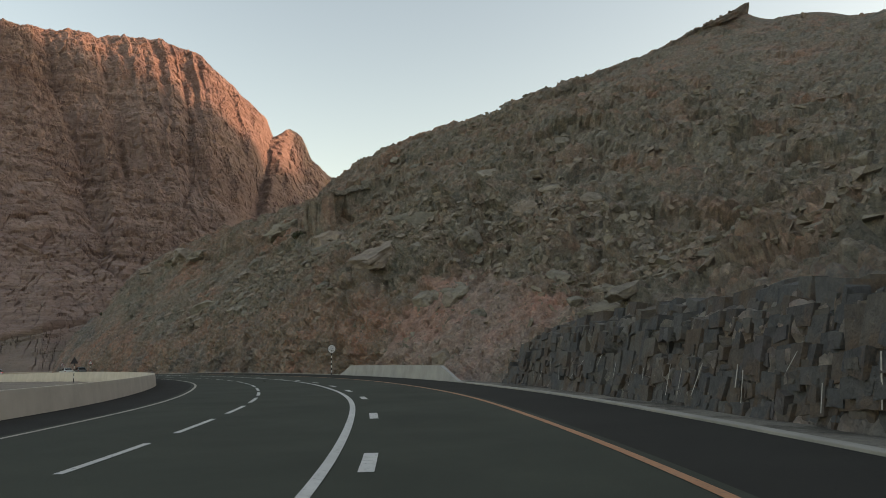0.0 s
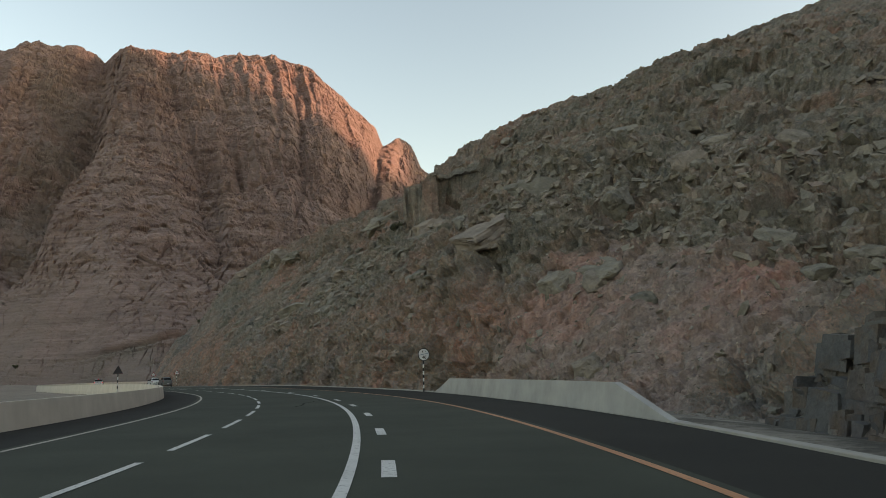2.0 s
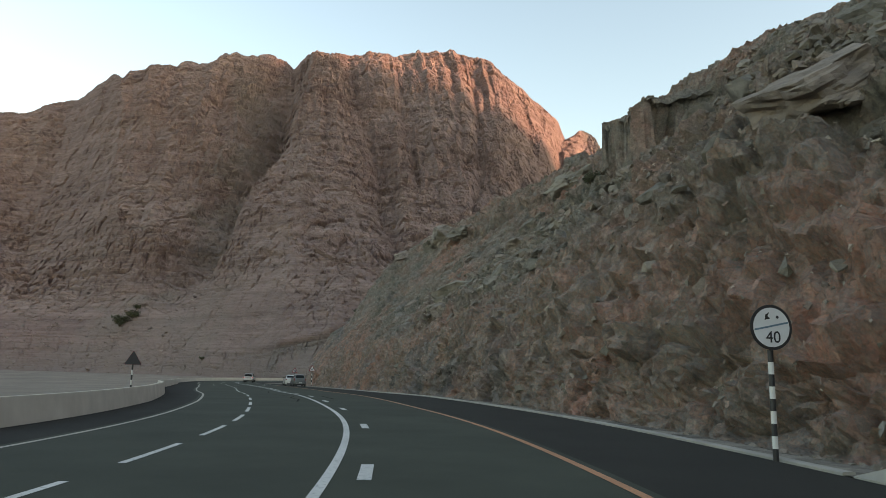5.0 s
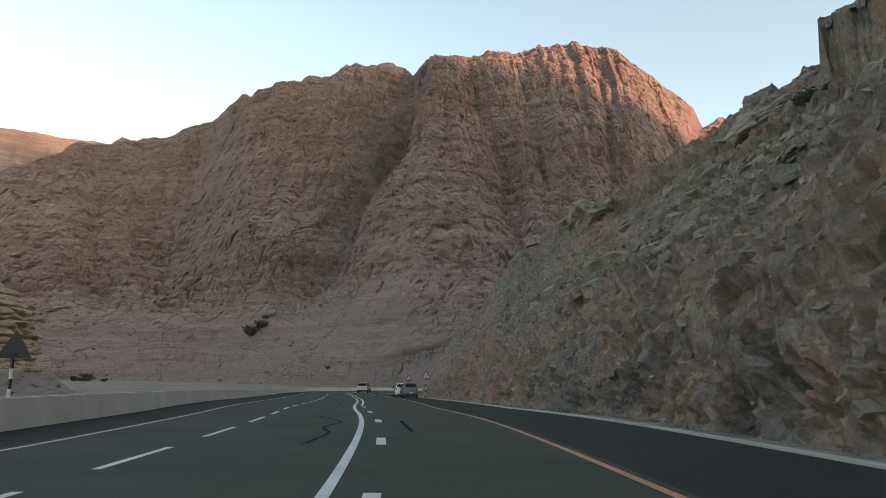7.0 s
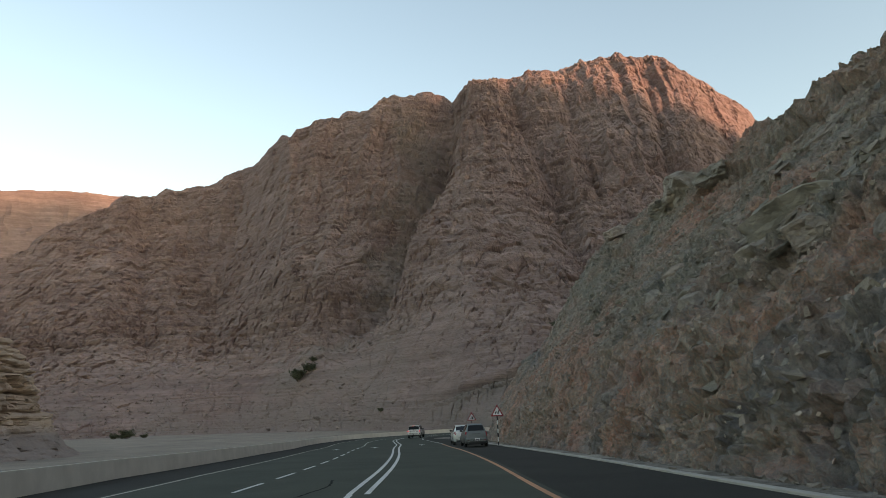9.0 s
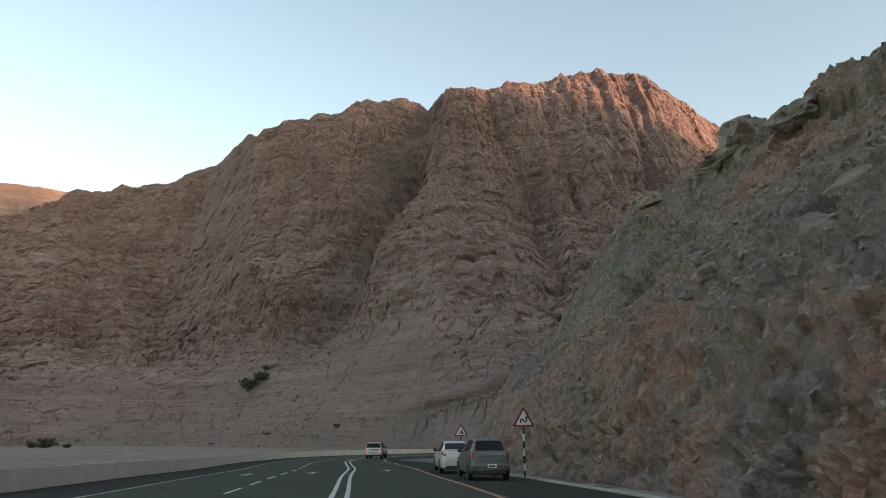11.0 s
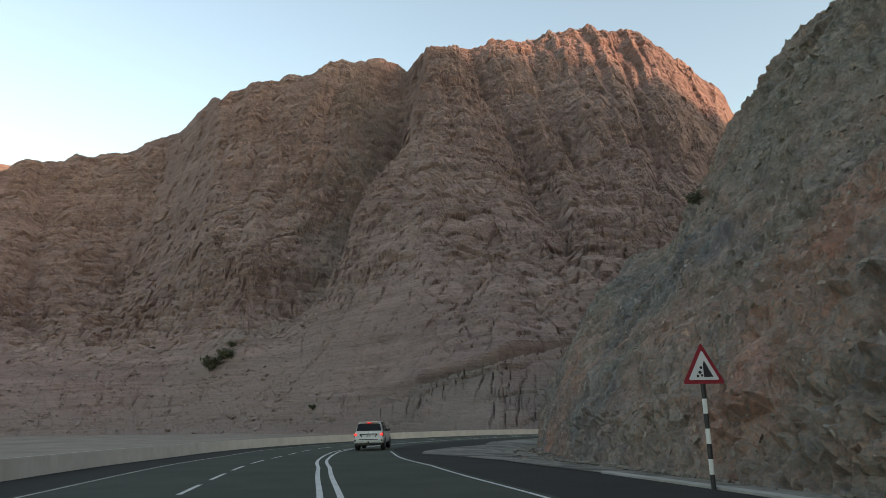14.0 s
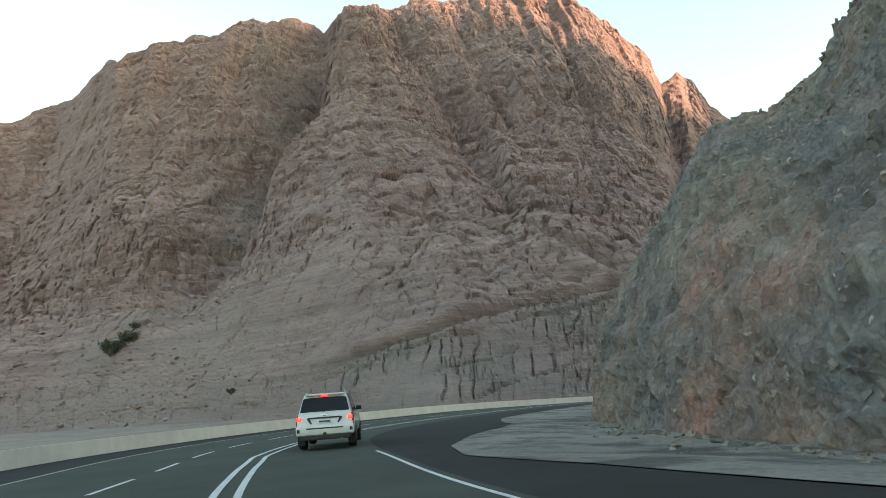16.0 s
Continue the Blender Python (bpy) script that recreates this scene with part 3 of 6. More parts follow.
# heights over the road at distances behind the foot, for stations along the road
BEHIND = [0, 1, 3, 6, 10, 15, 19, 24, 30, 38, 58, 88, 138, 205]
RISE = {
    -85: [0, 2.4, 3.1, 4.4, 6.6, 8.8, 10.7, 13, 16, 20, 30, 44, 70, 95],
    28: [0, 2.4, 3, 4.2, 5.8, 8, 9.8, 12, 14.6, 18, 28, 44, 70, 94],
    46: [0, 0.5, 1.6, 3.2, 5.2, 7.5, 9.3, 11.5, 14.1, 17.5, 27, 43, 70, 92],
    58: [0, 1.5, 3.2, 6.5, 10, 13, 15, 17.5, 19.9, 23, 31, 45, 70, 92],
    67: [0, 2, 5, 8.5, 12.5, 16, 17.8, 20, 22.1, 25, 34, 47, 74, 98],
    76: [0, 2.3, 6.1, 10.4, 14.6, 17.8, 20, 22.6, 25.9, 30.3, 41.4, 52.8, 78.2, 102.2],
    84: [0, 2.5, 7, 12, 16.5, 19.5, 21.9, 25, 29.2, 34.9, 47.8, 57.9, 82, 106],
    100: [0, 2.2, 6, 10.2, 14, 17.4, 20.1, 23.5, 27.9, 33.7, 47.4, 60.9, 87.5, 117.3],
    110: [0, 2, 5.4, 9.1, 12.5, 16, 19, 22.6, 27.2, 33.2, 48, 63.1, 90.5, 124.2],
    118: [0, 1.9, 4.9, 8.2, 11.3, 15, 18.1, 21.9, 26.6, 32.7, 48.4, 66.6, 91.1, 129.1],
    126: [0, 2, 5.1, 8.4, 11.5, 15.3, 18.5, 22.5, 27.4, 33.8, 48.8, 67.7, 90.7, 121.5],
    132: [0, 2, 5.3, 8.6, 11.7, 15.5, 18.9, 23.1, 28.3, 35.2, 51.1, 66.8, 86.1, 114.8],
    138: [0, 2, 5.4, 8.7, 11.8, 15.8, 19.2, 23.6, 29.1, 36.6, 54, 66.1, 82, 108.1],
    145: [0, 2.1, 5.6, 8.9, 12, 16, 19.6, 24.1, 29.8, 37.2, 53.8, 62.8, 76.4, 100.1],
    152: [0, 2.1, 5.7, 8.9, 12, 16.3, 19.9, 24.5, 30.1, 37.8, 49, 57.5, 68.7, 87.2],
    160: [0, 2, 5.9, 8.8, 12, 16.7, 20.3, 24.8, 30.4, 38.2, 46.1, 52.8, 60.5, 72.5],
    168: [0, 2, 6, 8.8, 11.9, 16.9, 20.5, 24.7, 29.9, 37.8, 45.8, 49.5, 52.7, 57.9],
    175: [0, 2.1, 5.5, 8.6, 12.8, 18.8, 22.6, 28.6, 30.4, 37.5, 44.8, 47.9, 50.3, 54],
    182: [0, 2.2, 4.9, 8.4, 13.5, 20.1, 21.9, 29.6, 32.3, 37.5, 44, 46.6, 48.1, 50.3],
    190: [0, 2.4, 4.3, 8.2, 14.7, 23.4, 27.2, 26.6, 32.7, 35.7, 42.5, 45.1, 45.6, 45.9],
    195: [0, 2.3, 4.4, 7.9, 13.7, 22.1, 27, 30.3, 33.3, 37.1, 40.7, 41.5, 40.4, 39.3],
    199: [0, 2.3, 4.6, 7.8, 13.1, 22.4, 27.7, 30.7, 32.7, 35.5, 38.3, 38.1, 36, 34],
    202: [0, 2.6, 5.3, 8.2, 12.3, 23, 25.2, 28, 29.7, 32.3, 35.3, 35.1, 33, 30],
    205: [0, 3.1, 6.2, 9.1, 11.8, 21.4, 22.5, 24.8, 26.4, 28.9, 32.1, 31.9, 29.9, 26.5],
    211: [0, 3.4, 6.9, 11.8, 13.2, 17.4, 20.1, 23, 24.6, 26.6, 28.9, 27.3, 24.7, 21.2],
    217: [0, 4.3, 7.2, 10.1, 16.1, 17.2, 19.4, 21.9, 23, 24.3, 25.2, 23.5, 20.6, 16.8],
    224: [0, 3.1, 6.6, 9.4, 12.5, 15.7, 16.9, 18.6, 19.3, 20, 20.1, 18.5, 15.7, 12],
    232: [0, 2.6, 5.6, 8.1, 10.6, 13.1, 13.9, 14.9, 15.1, 15.4, 14.7, 13.1, 10.3, 6.7],
    245: [0, 2.1, 4.1, 6.1, 8.1, 9, 8.8, 8.6, 8.2, 7.8, 6.7, 5.1, 2.5, -1],
}


def hill_height(s, e):
    """Height over the road at s, e metres behind the foot."""
    keys = sorted(RISE)
    table = np.array([np.interp(e, BEHIND, RISE[k]) for k in keys])
    i = np.clip(np.searchsorted(keys, s) - 1, 0, len(keys) - 2)
    ks = np.array(keys, float)
    u = np.clip((s - ks[i]) / (ks[i + 1] - ks[i]), 0, 1)
    u = u * u * (3 - 2 * u)
    n = np.arange(len(s))
    return table[i, n] * (1 - u) + table[i + 1, n] * u


HILL_GRID = {}


def hill_point(s, e):
    """A point of the finished slope and its outward direction."""
    i = int(np.clip(np.searchsorted(HILL_GRID["s"], s), 0, len(HILL_GRID["s"]) - 1))
    j = int(np.clip(np.searchsorted(HILL_GRID["e"], e), 0, len(HILL_GRID["e"]) - 1))
    return Vector(HILL_GRID["p"][i, j]), Vector(HILL_GRID["n"][i, j])


def hillside():
    s = np.concatenate([np.arange(-40, 2, 0.5), np.arange(2, 38, 0.12), np.arange(38, 222, 0.21), np.arange(222, 244, 0.5)])
    e = np.concatenate([[-1.2, -0.5], np.arange(0, 1.3, 0.065), np.arange(1.35, 16, 0.19), 16 + np.cumsum(np.linspace(0.2, 1.45, 230))])
    rows, cols = len(s), len(e)
    S, E = np.repeat(s, cols), np.tile(e, rows)
    foot = np.interp(S, FOOT_S, FOOT_D)
    x, y = HILLSIDE.at(S, foot + E)
    h = hill_height(S, np.maximum(E, 0)) + np.minimum(E, 0) * 0.6
    # soften the table's steps
    hh = h.reshape(rows, cols)
    for _ in range(14):
        hh[:, 1:-1] = np.where(np.arange(1, cols - 1) > 18, (hh[:, :-2] + 2 * hh[:, 1:-1] + hh[:, 2:]) / 4, hh[:, 1:-1])
    for _ in range(28):
        hh[1:-1] = (hh[:-2] + 2 * hh[1:-1] + hh[2:]) / 4
    # an upright block on the skyline
    block = (S > 122.5) & (S < 130.6) & (E > 27.3) & (E < 45)
    top = 33.3 + 0.42 * (E - 27.3) - 0.10 * np.abs(S - 127) + 0.5 * vnoise(np.stack([S / 2.5, E / 2.5, S * 0], 1), 58)
    hh += np.interp(E, [0, 20, 27, 40, 60], [0, 0, 1.2, 0.6, 0]).reshape(rows, cols) * np.exp(-((S - 131) / 14) ** 2).reshape(rows, cols)
    hh[:] = np.where(block, np.maximum(hh.ravel(), top), hh.ravel()).reshape(rows, cols)
    z = hh.ravel() + road_z(S) - np.interp(S, [-85, 40, 60, 170, 188, 204, 240], [0.3, 0.3, 0.7, 0.8, 1.3, 1.7, 1.2]) * np.clip(1 - E / 3.0, 0, 1)
    p = np.stack([x, y, z], 1)
    g = p.reshape(rows, cols, 3)
    nrm = np.cross(np.gradient(g, axis=0), np.gradient(g, axis=1)).reshape(-1, 3)
    nrm /= np.linalg.norm(nrm, axis=1)[:, None] + 1e-9
    nrm *= np.sign(nrm[:, 2:3] + 1e-9)
    grow = np.clip((E + 0.3) / 1.0, 0, 1)
    far = np.clip(E / 30, 0, 1)
    warp = np.stack([fbm(p / 6 + 5, 3, 21), fbm(p / 6 + 9, 3, 22), fbm(p / 6, 3, 23)], 1) * 1.2
    q = p + warp
    b1, c1 = blocks(q / np.array([6.5, 6.5, 4.5]), 41)
    b2, c2 = blocks(q / np.array([2.3, 2.3, 1.6]), 42)
    b3, c3 = blocks(q / np.array([0.95, 0.95, 0.7]), 43)
    b6, c6 = blocks(q / np.array([0.52, 0.52, 0.4]), 53)
    ledge = np.exp(-((hh.ravel() - 3.6 - 0.03 * (S - 185)) / 0.35) ** 2) * np.clip((S - 150) / 12, 0, 1)
    wall = np.clip((40 - S) / 8, 0, 1) * np.clip((4.5 - E) / 1.5, 0, 1)
    firm = (0.45 * np.clip((S - 75) / 15, 0, 1) + 0.55 * np.clip((S - 130) / 25, 0, 1)) * np.clip((28 - E) / 8, 0, 1)
    earth = np.clip(np.minimum(S - 45, 68 - S) / 4 + 0.5 * fbm(p / 3, 3, 56), 0, 1) * np.clip((9.5 - E) / 2.5 + 0.6 * fbm(p / 2.5, 3, 57), 0, 1)
    disp = fbm(p / 18, 3, 44) * (0.3 + 0.9 * far) + (b1 * (0.32 + 0.6 * far) - c1 * 0.3) * (1 - 0.5 * firm) + (b2 * 0.48 - c2 * (0.42 - 0.1 * far)) * (1 - 0.68 * firm) + (b3 * 0.30 - c3 * 0.28) * (1 - 0.5 * firm) + (b6 * 0.15 - c6 * 0.15) * (1 - far) - 0.1 - 0.4 * far + ledge * 0.35 + fbm(p / 1.1, 3, 51) * 0.12
    disp *= 1 - 0.6 * earth
    disp *= grow * (1 - 0.8 * wall) * np.clip((206 - E) / 15, 0, 1) * (1 - 0.45 * np.clip((E - 40) / 60, 0, 1)) * np.where(block, 0.45, 1) * (1 - 0.4 * np.clip((S - 176) / 10, 0, 1) * np.clip((15 - E) / 4, 0, 1))
    b4, c4 = courses(S + 0.4 * warp[:, 0], z + 0.25 * warp[:, 2], 1.0, 0.85, 0.15, 54)
    b5, c5 = courses(S + 0.3 * warp[:, 1], z + 0.2 * warp[:, 2], 0.45, 0.38, 0.10, 55)
    disp += (0.24 * b4 - 0.26 * c4 + 0.10 * b5 - 0.08 * c5) * wall * grow
    p = p + nrm * disp[:, None]
    low = np.clip(1 - E / (9 + 5 * fbm(p / 9, 3, 45)), 0, 1)
    clay = np.clip(low * 2.2 + fbm(p / 7, 4, 46) * 0.7 - 0.25, 0, 1)
    clay = np.maximum(clay, np.clip(fbm(p / 15, 4, 50) * 1.4 - 0.35, 0, 0.8))
    clay = np.maximum(clay, np.clip((S - 145) / 25, 0, 1) * np.clip(0.25 + 1.0 * fbm(p / 8, 4, 59), 0, 0.85))
    slate = np.clip((42 - S) / 7 + fbm(p / 4, 3, 47), 0, 1) * np.clip((5.5 - E) / 2 + fbm(p / 3, 3, 48) * 0.6, 0, 1)
    slate = np.maximum(slate, np.clip(fbm(p / 6.5, 4, 49) * 2.4 - 0.6, 0, 0.8) * np.clip((S - 85) / 15, 0, 1) * np.clip(1.5 - E / 16, 0, 1))
    HILL_GRID.update(s=s, e=e, p=p.reshape(rows, cols, 3), n=nrm.reshape(rows, cols, 3))
    return tagged(grid_mesh("hillside", p, rows, cols, HILL, {"clay": clay, "slate": slate, "earth": earth}), "steep rubble hillside of grey-green and reddish broken rock, cut back above the road", "hillside", kind="structure")


hillside()


# ---- the mountain ----
HUB = np.array((-90.0, 150.0))
CREST_A = np.array([-30, -6, 0, 2.9, 5, 6, 7, 8.4, 9, 12.2, 15.7, 19.6, 27.4, 34.2, 36.6, 39.5, 41.5, 45.5, 50.4, 53.6, 56.1, 62.9, 66.5, 71, 76, 84, 100])
CREST_Z = np.array([50, 95, 118, 132, 148, 166, 174, 171, 187, 216, 241, 250, 249, 248, 234, 242, 241, 228, 215, 199, 172, 151, 145, 124, 95, 70, 55.0])
FOOT_A = np.array([-30, 0, 15, 21, 28, 35, 41, 47, 53, 60, 70, 80, 100])
FOOT_R = np.array([170, 150, 138, 132, 124, 142, 178, 215, 236, 250, 262, 250, 220.0])


GULLIES = (
    ((0.2, 0.24, 0.30, 0.38, 0.44, 0.58, 0.74, 0.94, 1.05), (48, 45, 44, 42.5, 41, 39, 37.2, 36.6, 36.5), 5.5, 2.6, (0.16, 0.28, 0.5, 0.8, 0.95, 1.0), (0, 24, 48, 42, 14, 0)),
    ((0.2, 0.24, 0.32, 0.42, 0.56, 0.7, 0.86, 1), (21.5, 22, 22.2, 24.5, 26, 28.5, 30, 31), 2.6, 1.8, (0.18, 0.3, 0.5, 0.8, 0.95, 1), (0, 8, 13, 10, 5, 0)),
    ((0.3, 0.34, 0.44, 0.6, 0.74, 0.9), (21.7, 22, 23, 25, 26, 27), 1.0, 0.8, (0.3, 0.4, 0.6, 0.9), (0, 6, 6, 0)),
    ((0.5, 0.56, 0.66, 0.85), (21.3, 22, 23.5, 25), 0.9, 0.7, (0.46, 0.58, 0.7, 0.9), (0, 7, 5, 0)),
    ((0.3, 0.38, 0.54, 0.76, 0.86, 1.0), (60.5, 60, 59.5, 58.5, 57.5, 56.5), 9.0, 4.5, (0.2, 0.4, 0.7, 0.9, 1.0), (0, 16, 28, 12, 0)),
    ((0.2, 0.5, 0.8, 1.0), (52.5, 50.5, 48.5, 47.5), 2.0, 1.4, (0.2, 0.4, 0.8, 0.97), (0, 7, 7, 0)),
    ((0.25, 0.5, 0.8, 1.0), (45.5, 44.5, 43, 42.2), 1.4, 1.0, (0.3, 0.5, 0.8, 0.97), (0, 5, 6, 0)),
    ((0.3, 0.6, 0.9), (66, 65.5, 65), 3.0, 2.0, (0.2, 0.4, 0.8, 0.96), (0, 10, 10, 0)),
    ((0.2, 0.5, 0.8, 1.0), (9.0, 8.2, 8.4, 8.7), 1.0, 1.0, (0.2, 0.4, 0.9, 1.0), (0, 5, 6, 2)),
    ((0.3, 0.6, 0.97), (13.0, 15.0, 17.5), 0.9, 0.7, (0.3, 0.5, 0.8, 0.97), (0, 6, 7, 0)),
)
MOUNTAIN_GRID = {}


def mountain():
    az = np.arange(-8, 92, 0.11)
    v = np.concatenate([np.linspace(0, 1.0, 600), 1 + np.linspace(0.01, 0.6, 30)])
    rows, cols = len(az), len(v)
    A, V = np.repeat(az, cols), np.tile(v, rows)
    rf = np.interp(A, FOOT_A, FOOT_R)
    rc = np.interp(A, [-30, 0, 6.4, 9.6, 12.5, 30, 45, 53, 57, 66, 75, 100], [660, 650, 610, 525, 495, 482, 475, 490, 560, 590, 560, 500])
    zc = np.interp(A, CREST_A, CREST_Z) * rc / 430.0 + 2.0
    r = rf + (rc - rf) * V
    # talus below, a long bedded slope, a steep crown
    shape = np.interp(V, [0, 0.04, 0.12, 0.3, 0.55, 0.78, 0.93, 1.0, 1.2, 1.6], [0, 0.036, 0.112, 0.255, 0.47, 0.74, 0.955, 1.0, 0.97, 0.8])
    wob = A + 0.5 * fbm(np.stack([V * 9, A * 0.08, A * 0], 1), 4, 61)
    zf = -9.0
    z = zf + (zc - zf) * shape
    crown = np.clip((1.02 - V) / 0.10, 0.3, 1)
    # a cone-shaped spur between two gullies
    off = wob - np.interp(V, [0.15, 0.3, 0.44, 0.58, 0.74, 0.9], [43, 40.5, 38, 36, 34.2, 33])
    z += 24 * np.where(off > 0, np.exp(-(off / 2.2) ** 2), np.exp(-(off / np.interp(V, [0.2, 0.9], [9, 4])) ** 2)) * np.interp(V, [0.1, 0.3, 0.7, 0.95], [0, 1, 0.8, 0])
    z += 14 * np.exp(-((A - np.interp(V, [0.2, 1], [52, 49])) / 4.0) ** 2) * np.interp(V, [0.1, 0.35, 0.7, 0.95], [0, 1, 1, 0])
    # gullies: bearing of the bed by height, reach to the left and to the right, depth by height
    for vs, line_a, left, right, dv, depth in GULLIES:
        off = wob - np.interp(V, vs, line_a)
        side = np.where(off > 0, off / left, -off / right)
        cut = np.clip(1 - side, 0, None)
        z -= np.interp(V, dv, depth) * np.where(side < 1, 0.75 * cut + 0.25 * cut * cut, 0)
    rad = np.radians(A)
    x, y = HUB[0] - r * np.sin(rad), HUB[1] + r * np.cos(rad)
    p = np.stack([x, y, z], 1)
    out = np.stack([np.sin(rad), -np.cos(rad), np.full(len(A), 0.75)], 1)
    out /= np.linalg.norm(out, axis=1)[:, None]
    slopes = np.clip(V / 0.03, 0, 1) * (0.55 + 0.45 * np.clip((V - 0.05) / 0.2, 0, 1))
    warp = np.stack([fbm(p / 40 + 3, 3, 71), fbm(p / 40 + 7, 3, 72), fbm(p / 60, 3, 73)], 1)
    q = p + warp * 7
    # ribs fan out downhill from the head of the spur
    fan = A + np.interp(A, [8, 22, 30, 34, 37, 44, 56], [-13, -14, -12, 0, 10, 10, 3]) * (V - 0.6) + 0.5 * warp[:, 0]
    steep = np.clip((V - 0.30) / 0.35, 0, 1)
    ribby = steep * np.interp(A, [0, 10, 24, 29, 36, 42, 54, 60], [0.6, 1, 1, 0.6, 0.7, 0.9, 0.9, 0.45])
    ribs = 0.55 - np.abs(fbm(np.stack([fan * 0.38, V * 2.2, A * 0], 1), 2, 74)) * 1.5
    thin_ribs = 0.5 - np.abs(fbm(np.stack([fan * 1.05, V * 5.0, A * 0], 1), 3, 79)) * 1.3
    disp = (ribs * 4.8 + thin_ribs * 3.2) * ribby * crown
    disp += (fbm(p / 50, 4, 75) * 3.0 + (0.4 - np.abs(fbm(p / 24, 4, 78))) * 3.2) * (0.35 + 0.65 * crown)
    dip = 0.24 * np.clip((36 - A) / 10, 0, 1) * np.clip((0.5 - V) / 0.3, 0, 1)
    bed = p[:, 2] + warp[:, 2] * 2.0 - (dip + 0.02) * (0.89 * (x + 150) + 0.45 * (y - 270))
    along = rad * 370 + warp[:, 0] * 3
    # beds show in patches and are broken by upright joints
    patch = np.clip(0.5 + 1.5 * fbm(p / 42 + 31, 3, 85), 0.0, 1.25) * (1 - 0.4 * steep)
    for length, thick, joint, amp, deep, seed in ((17, 7.5, 0.7, 2.0, 2.3, 182), (8.0, 3.6, 0.55, 1.2, 1.7, 183), (3.4, 1.5, 0.4, 0.25, 0.3, 186)):
        b, c = courses(along + 0.35 * bed, bed + 0.5 * warp[:, 1], length, thick, joint, seed, 0.8)
        disp += (amp * b - deep * c) * patch * (0.3 + 0.7 * crown)
    # a shelf that falls to the right across the foot of the spur
    shelf = V - np.interp(A, [12, 15.5, 19.5, 23, 26, 28.5, 31.5, 34], [0.12, 0.14, 0.165, 0.22, 0.27, 0.30, 0.25, 0.22]) - 0.006 * warp[:, 1]
    disp += (2.2 * np.exp(-((shelf + 0.014) / 0.012) ** 2) - 3.4 * np.exp(-((shelf - 0.006) / 0.009) ** 2)) * np.clip((34 - A) / 3, 0, 1) * np.clip((A - 12) / 3, 0, 1)
    # thick jointed beds above the bend, below a dipping parting
    over = z + 0.8 * warp[:, 2] - np.interp(A, [8, 12, 17.5, 25.5, 32, 38.5, 44], [26, 22.5, 18.5, 13.5, 9.5, 5.5, 2])
    block = np.clip((42 - A) / 4, 0, 1) * np.clip(0.8 - over, 0, 1) * np.clip((V - 0.008) / 0.01, 0, 1)
    crooked = along + 0.3 * over + 3.0 * fbm(np.stack([along / 9, over / 14, along * 0], 1), 3, 94) + 0.7 * fbm(p / 2.5, 2, 95)
    b, c = courses(crooked, over - 0.2 + 0.8 * fbm(p / 6, 2, 96), 7.5, 8.0, 0.6, 184, 1.0)
    b9, c9 = courses(crooked * 1.1 + 20, over + 1.5 + 0.9 * fbm(p / 5, 2, 97), 3.6, 2.9, 0.5, 187, 1.2)
    disp = disp * (1 - 0.6 * block) + (1.3 * b - 2.0 * c * np.clip(0.6 + 1.1 * fbm(p / 10, 3, 98), 0.15, 1) + 0.8 * b9 - 1.3 * c9 * np.clip(0.35 + 1.2 * fbm(p / 12, 3, 90), 0, 1) + 0.5) * block
    disp += (1.6 * np.exp(-((over - 1.9) / 1.0) ** 2) - 4.2 * np.exp(-((over + 0.2) / 0.7) ** 2)) * np.clip((42 - A) / 4, 0, 1)
    b1, c1 = blocks(q / np.array([12, 12, 11.0]), 81)
    b2, c2 = blocks(q / np.array([4.6, 4.6, 3.2]), 82)
    b3, c3 = blocks(q / np.array([2.0, 2.0, 1.4]), 83)
    calm = 1 - 0.75 * np.clip((42 - A) / 4, 0, 1) * np.clip((2.5 - over) / 2, 0, 1)
    disp += calm * ((b1 * 1.1 - c1 * 0.8) * crown + (b2 * 0.75 - c2 * 0.6) * (0.4 + 0.6 * crown) + b3 * 0.26 - c3 * 0.15)
    # loose scree at the foot smooths the relief
    loose = np.clip((0.24 - V + 0.05 * fbm(p / 30, 3, 92)) / 0.10, 0, 1) * np.clip((A - 31) / 6, 0, 1) * np.maximum(np.clip((over - 0.5) / 2, 0, 1), np.clip((A - 40) / 4, 0, 1))
    disp *= 1 - 0.62 * loose
    p = p + out * (disp * slopes)[:, None]
    # the crest is toothed
    p[:, 2] += (3.4 * fbm(np.stack([A * 0.85, A * 0, A * 0], 1), 4, 101) - 0.4) * np.clip((V - 0.88) / 0.1, 0, 1) * np.clip((A - 20) / 6, 0, 1)
    MOUNTAIN_GRID.update(p=p, a=A, v=V)
    talus = np.clip((0.13 - V) / 0.08 + 1.2 * fbm(p / 22, 3, 77), 0, 1) * np.clip((A - 34) / 14, 0, 1) * 0.8
    # darker grey-green along the flank of the deep gully
    flank = wob - np.interp(V, GULLIES[0][0], GULLIES[0][1])
    olive = 0.6 * np.clip(1.15 - np.abs(flank - 2.6) / 2.6 + 0.8 * fbm(p / 16, 4, 88), 0, 1) * np.interp(V, [0.3, 0.42, 0.85, 0.95], [0, 1, 1, 0])
    olive = np.maximum(olive, block * np.clip(0.5 + 0.5 * fbm(p / 14, 3, 99), 0.2, 0.8))
    # the pale fan of stones below the gully
    fan_mid = np.interp(V, [0.08, 0.16, 0.20, 0.26], [55, 52, 49, 45.5])
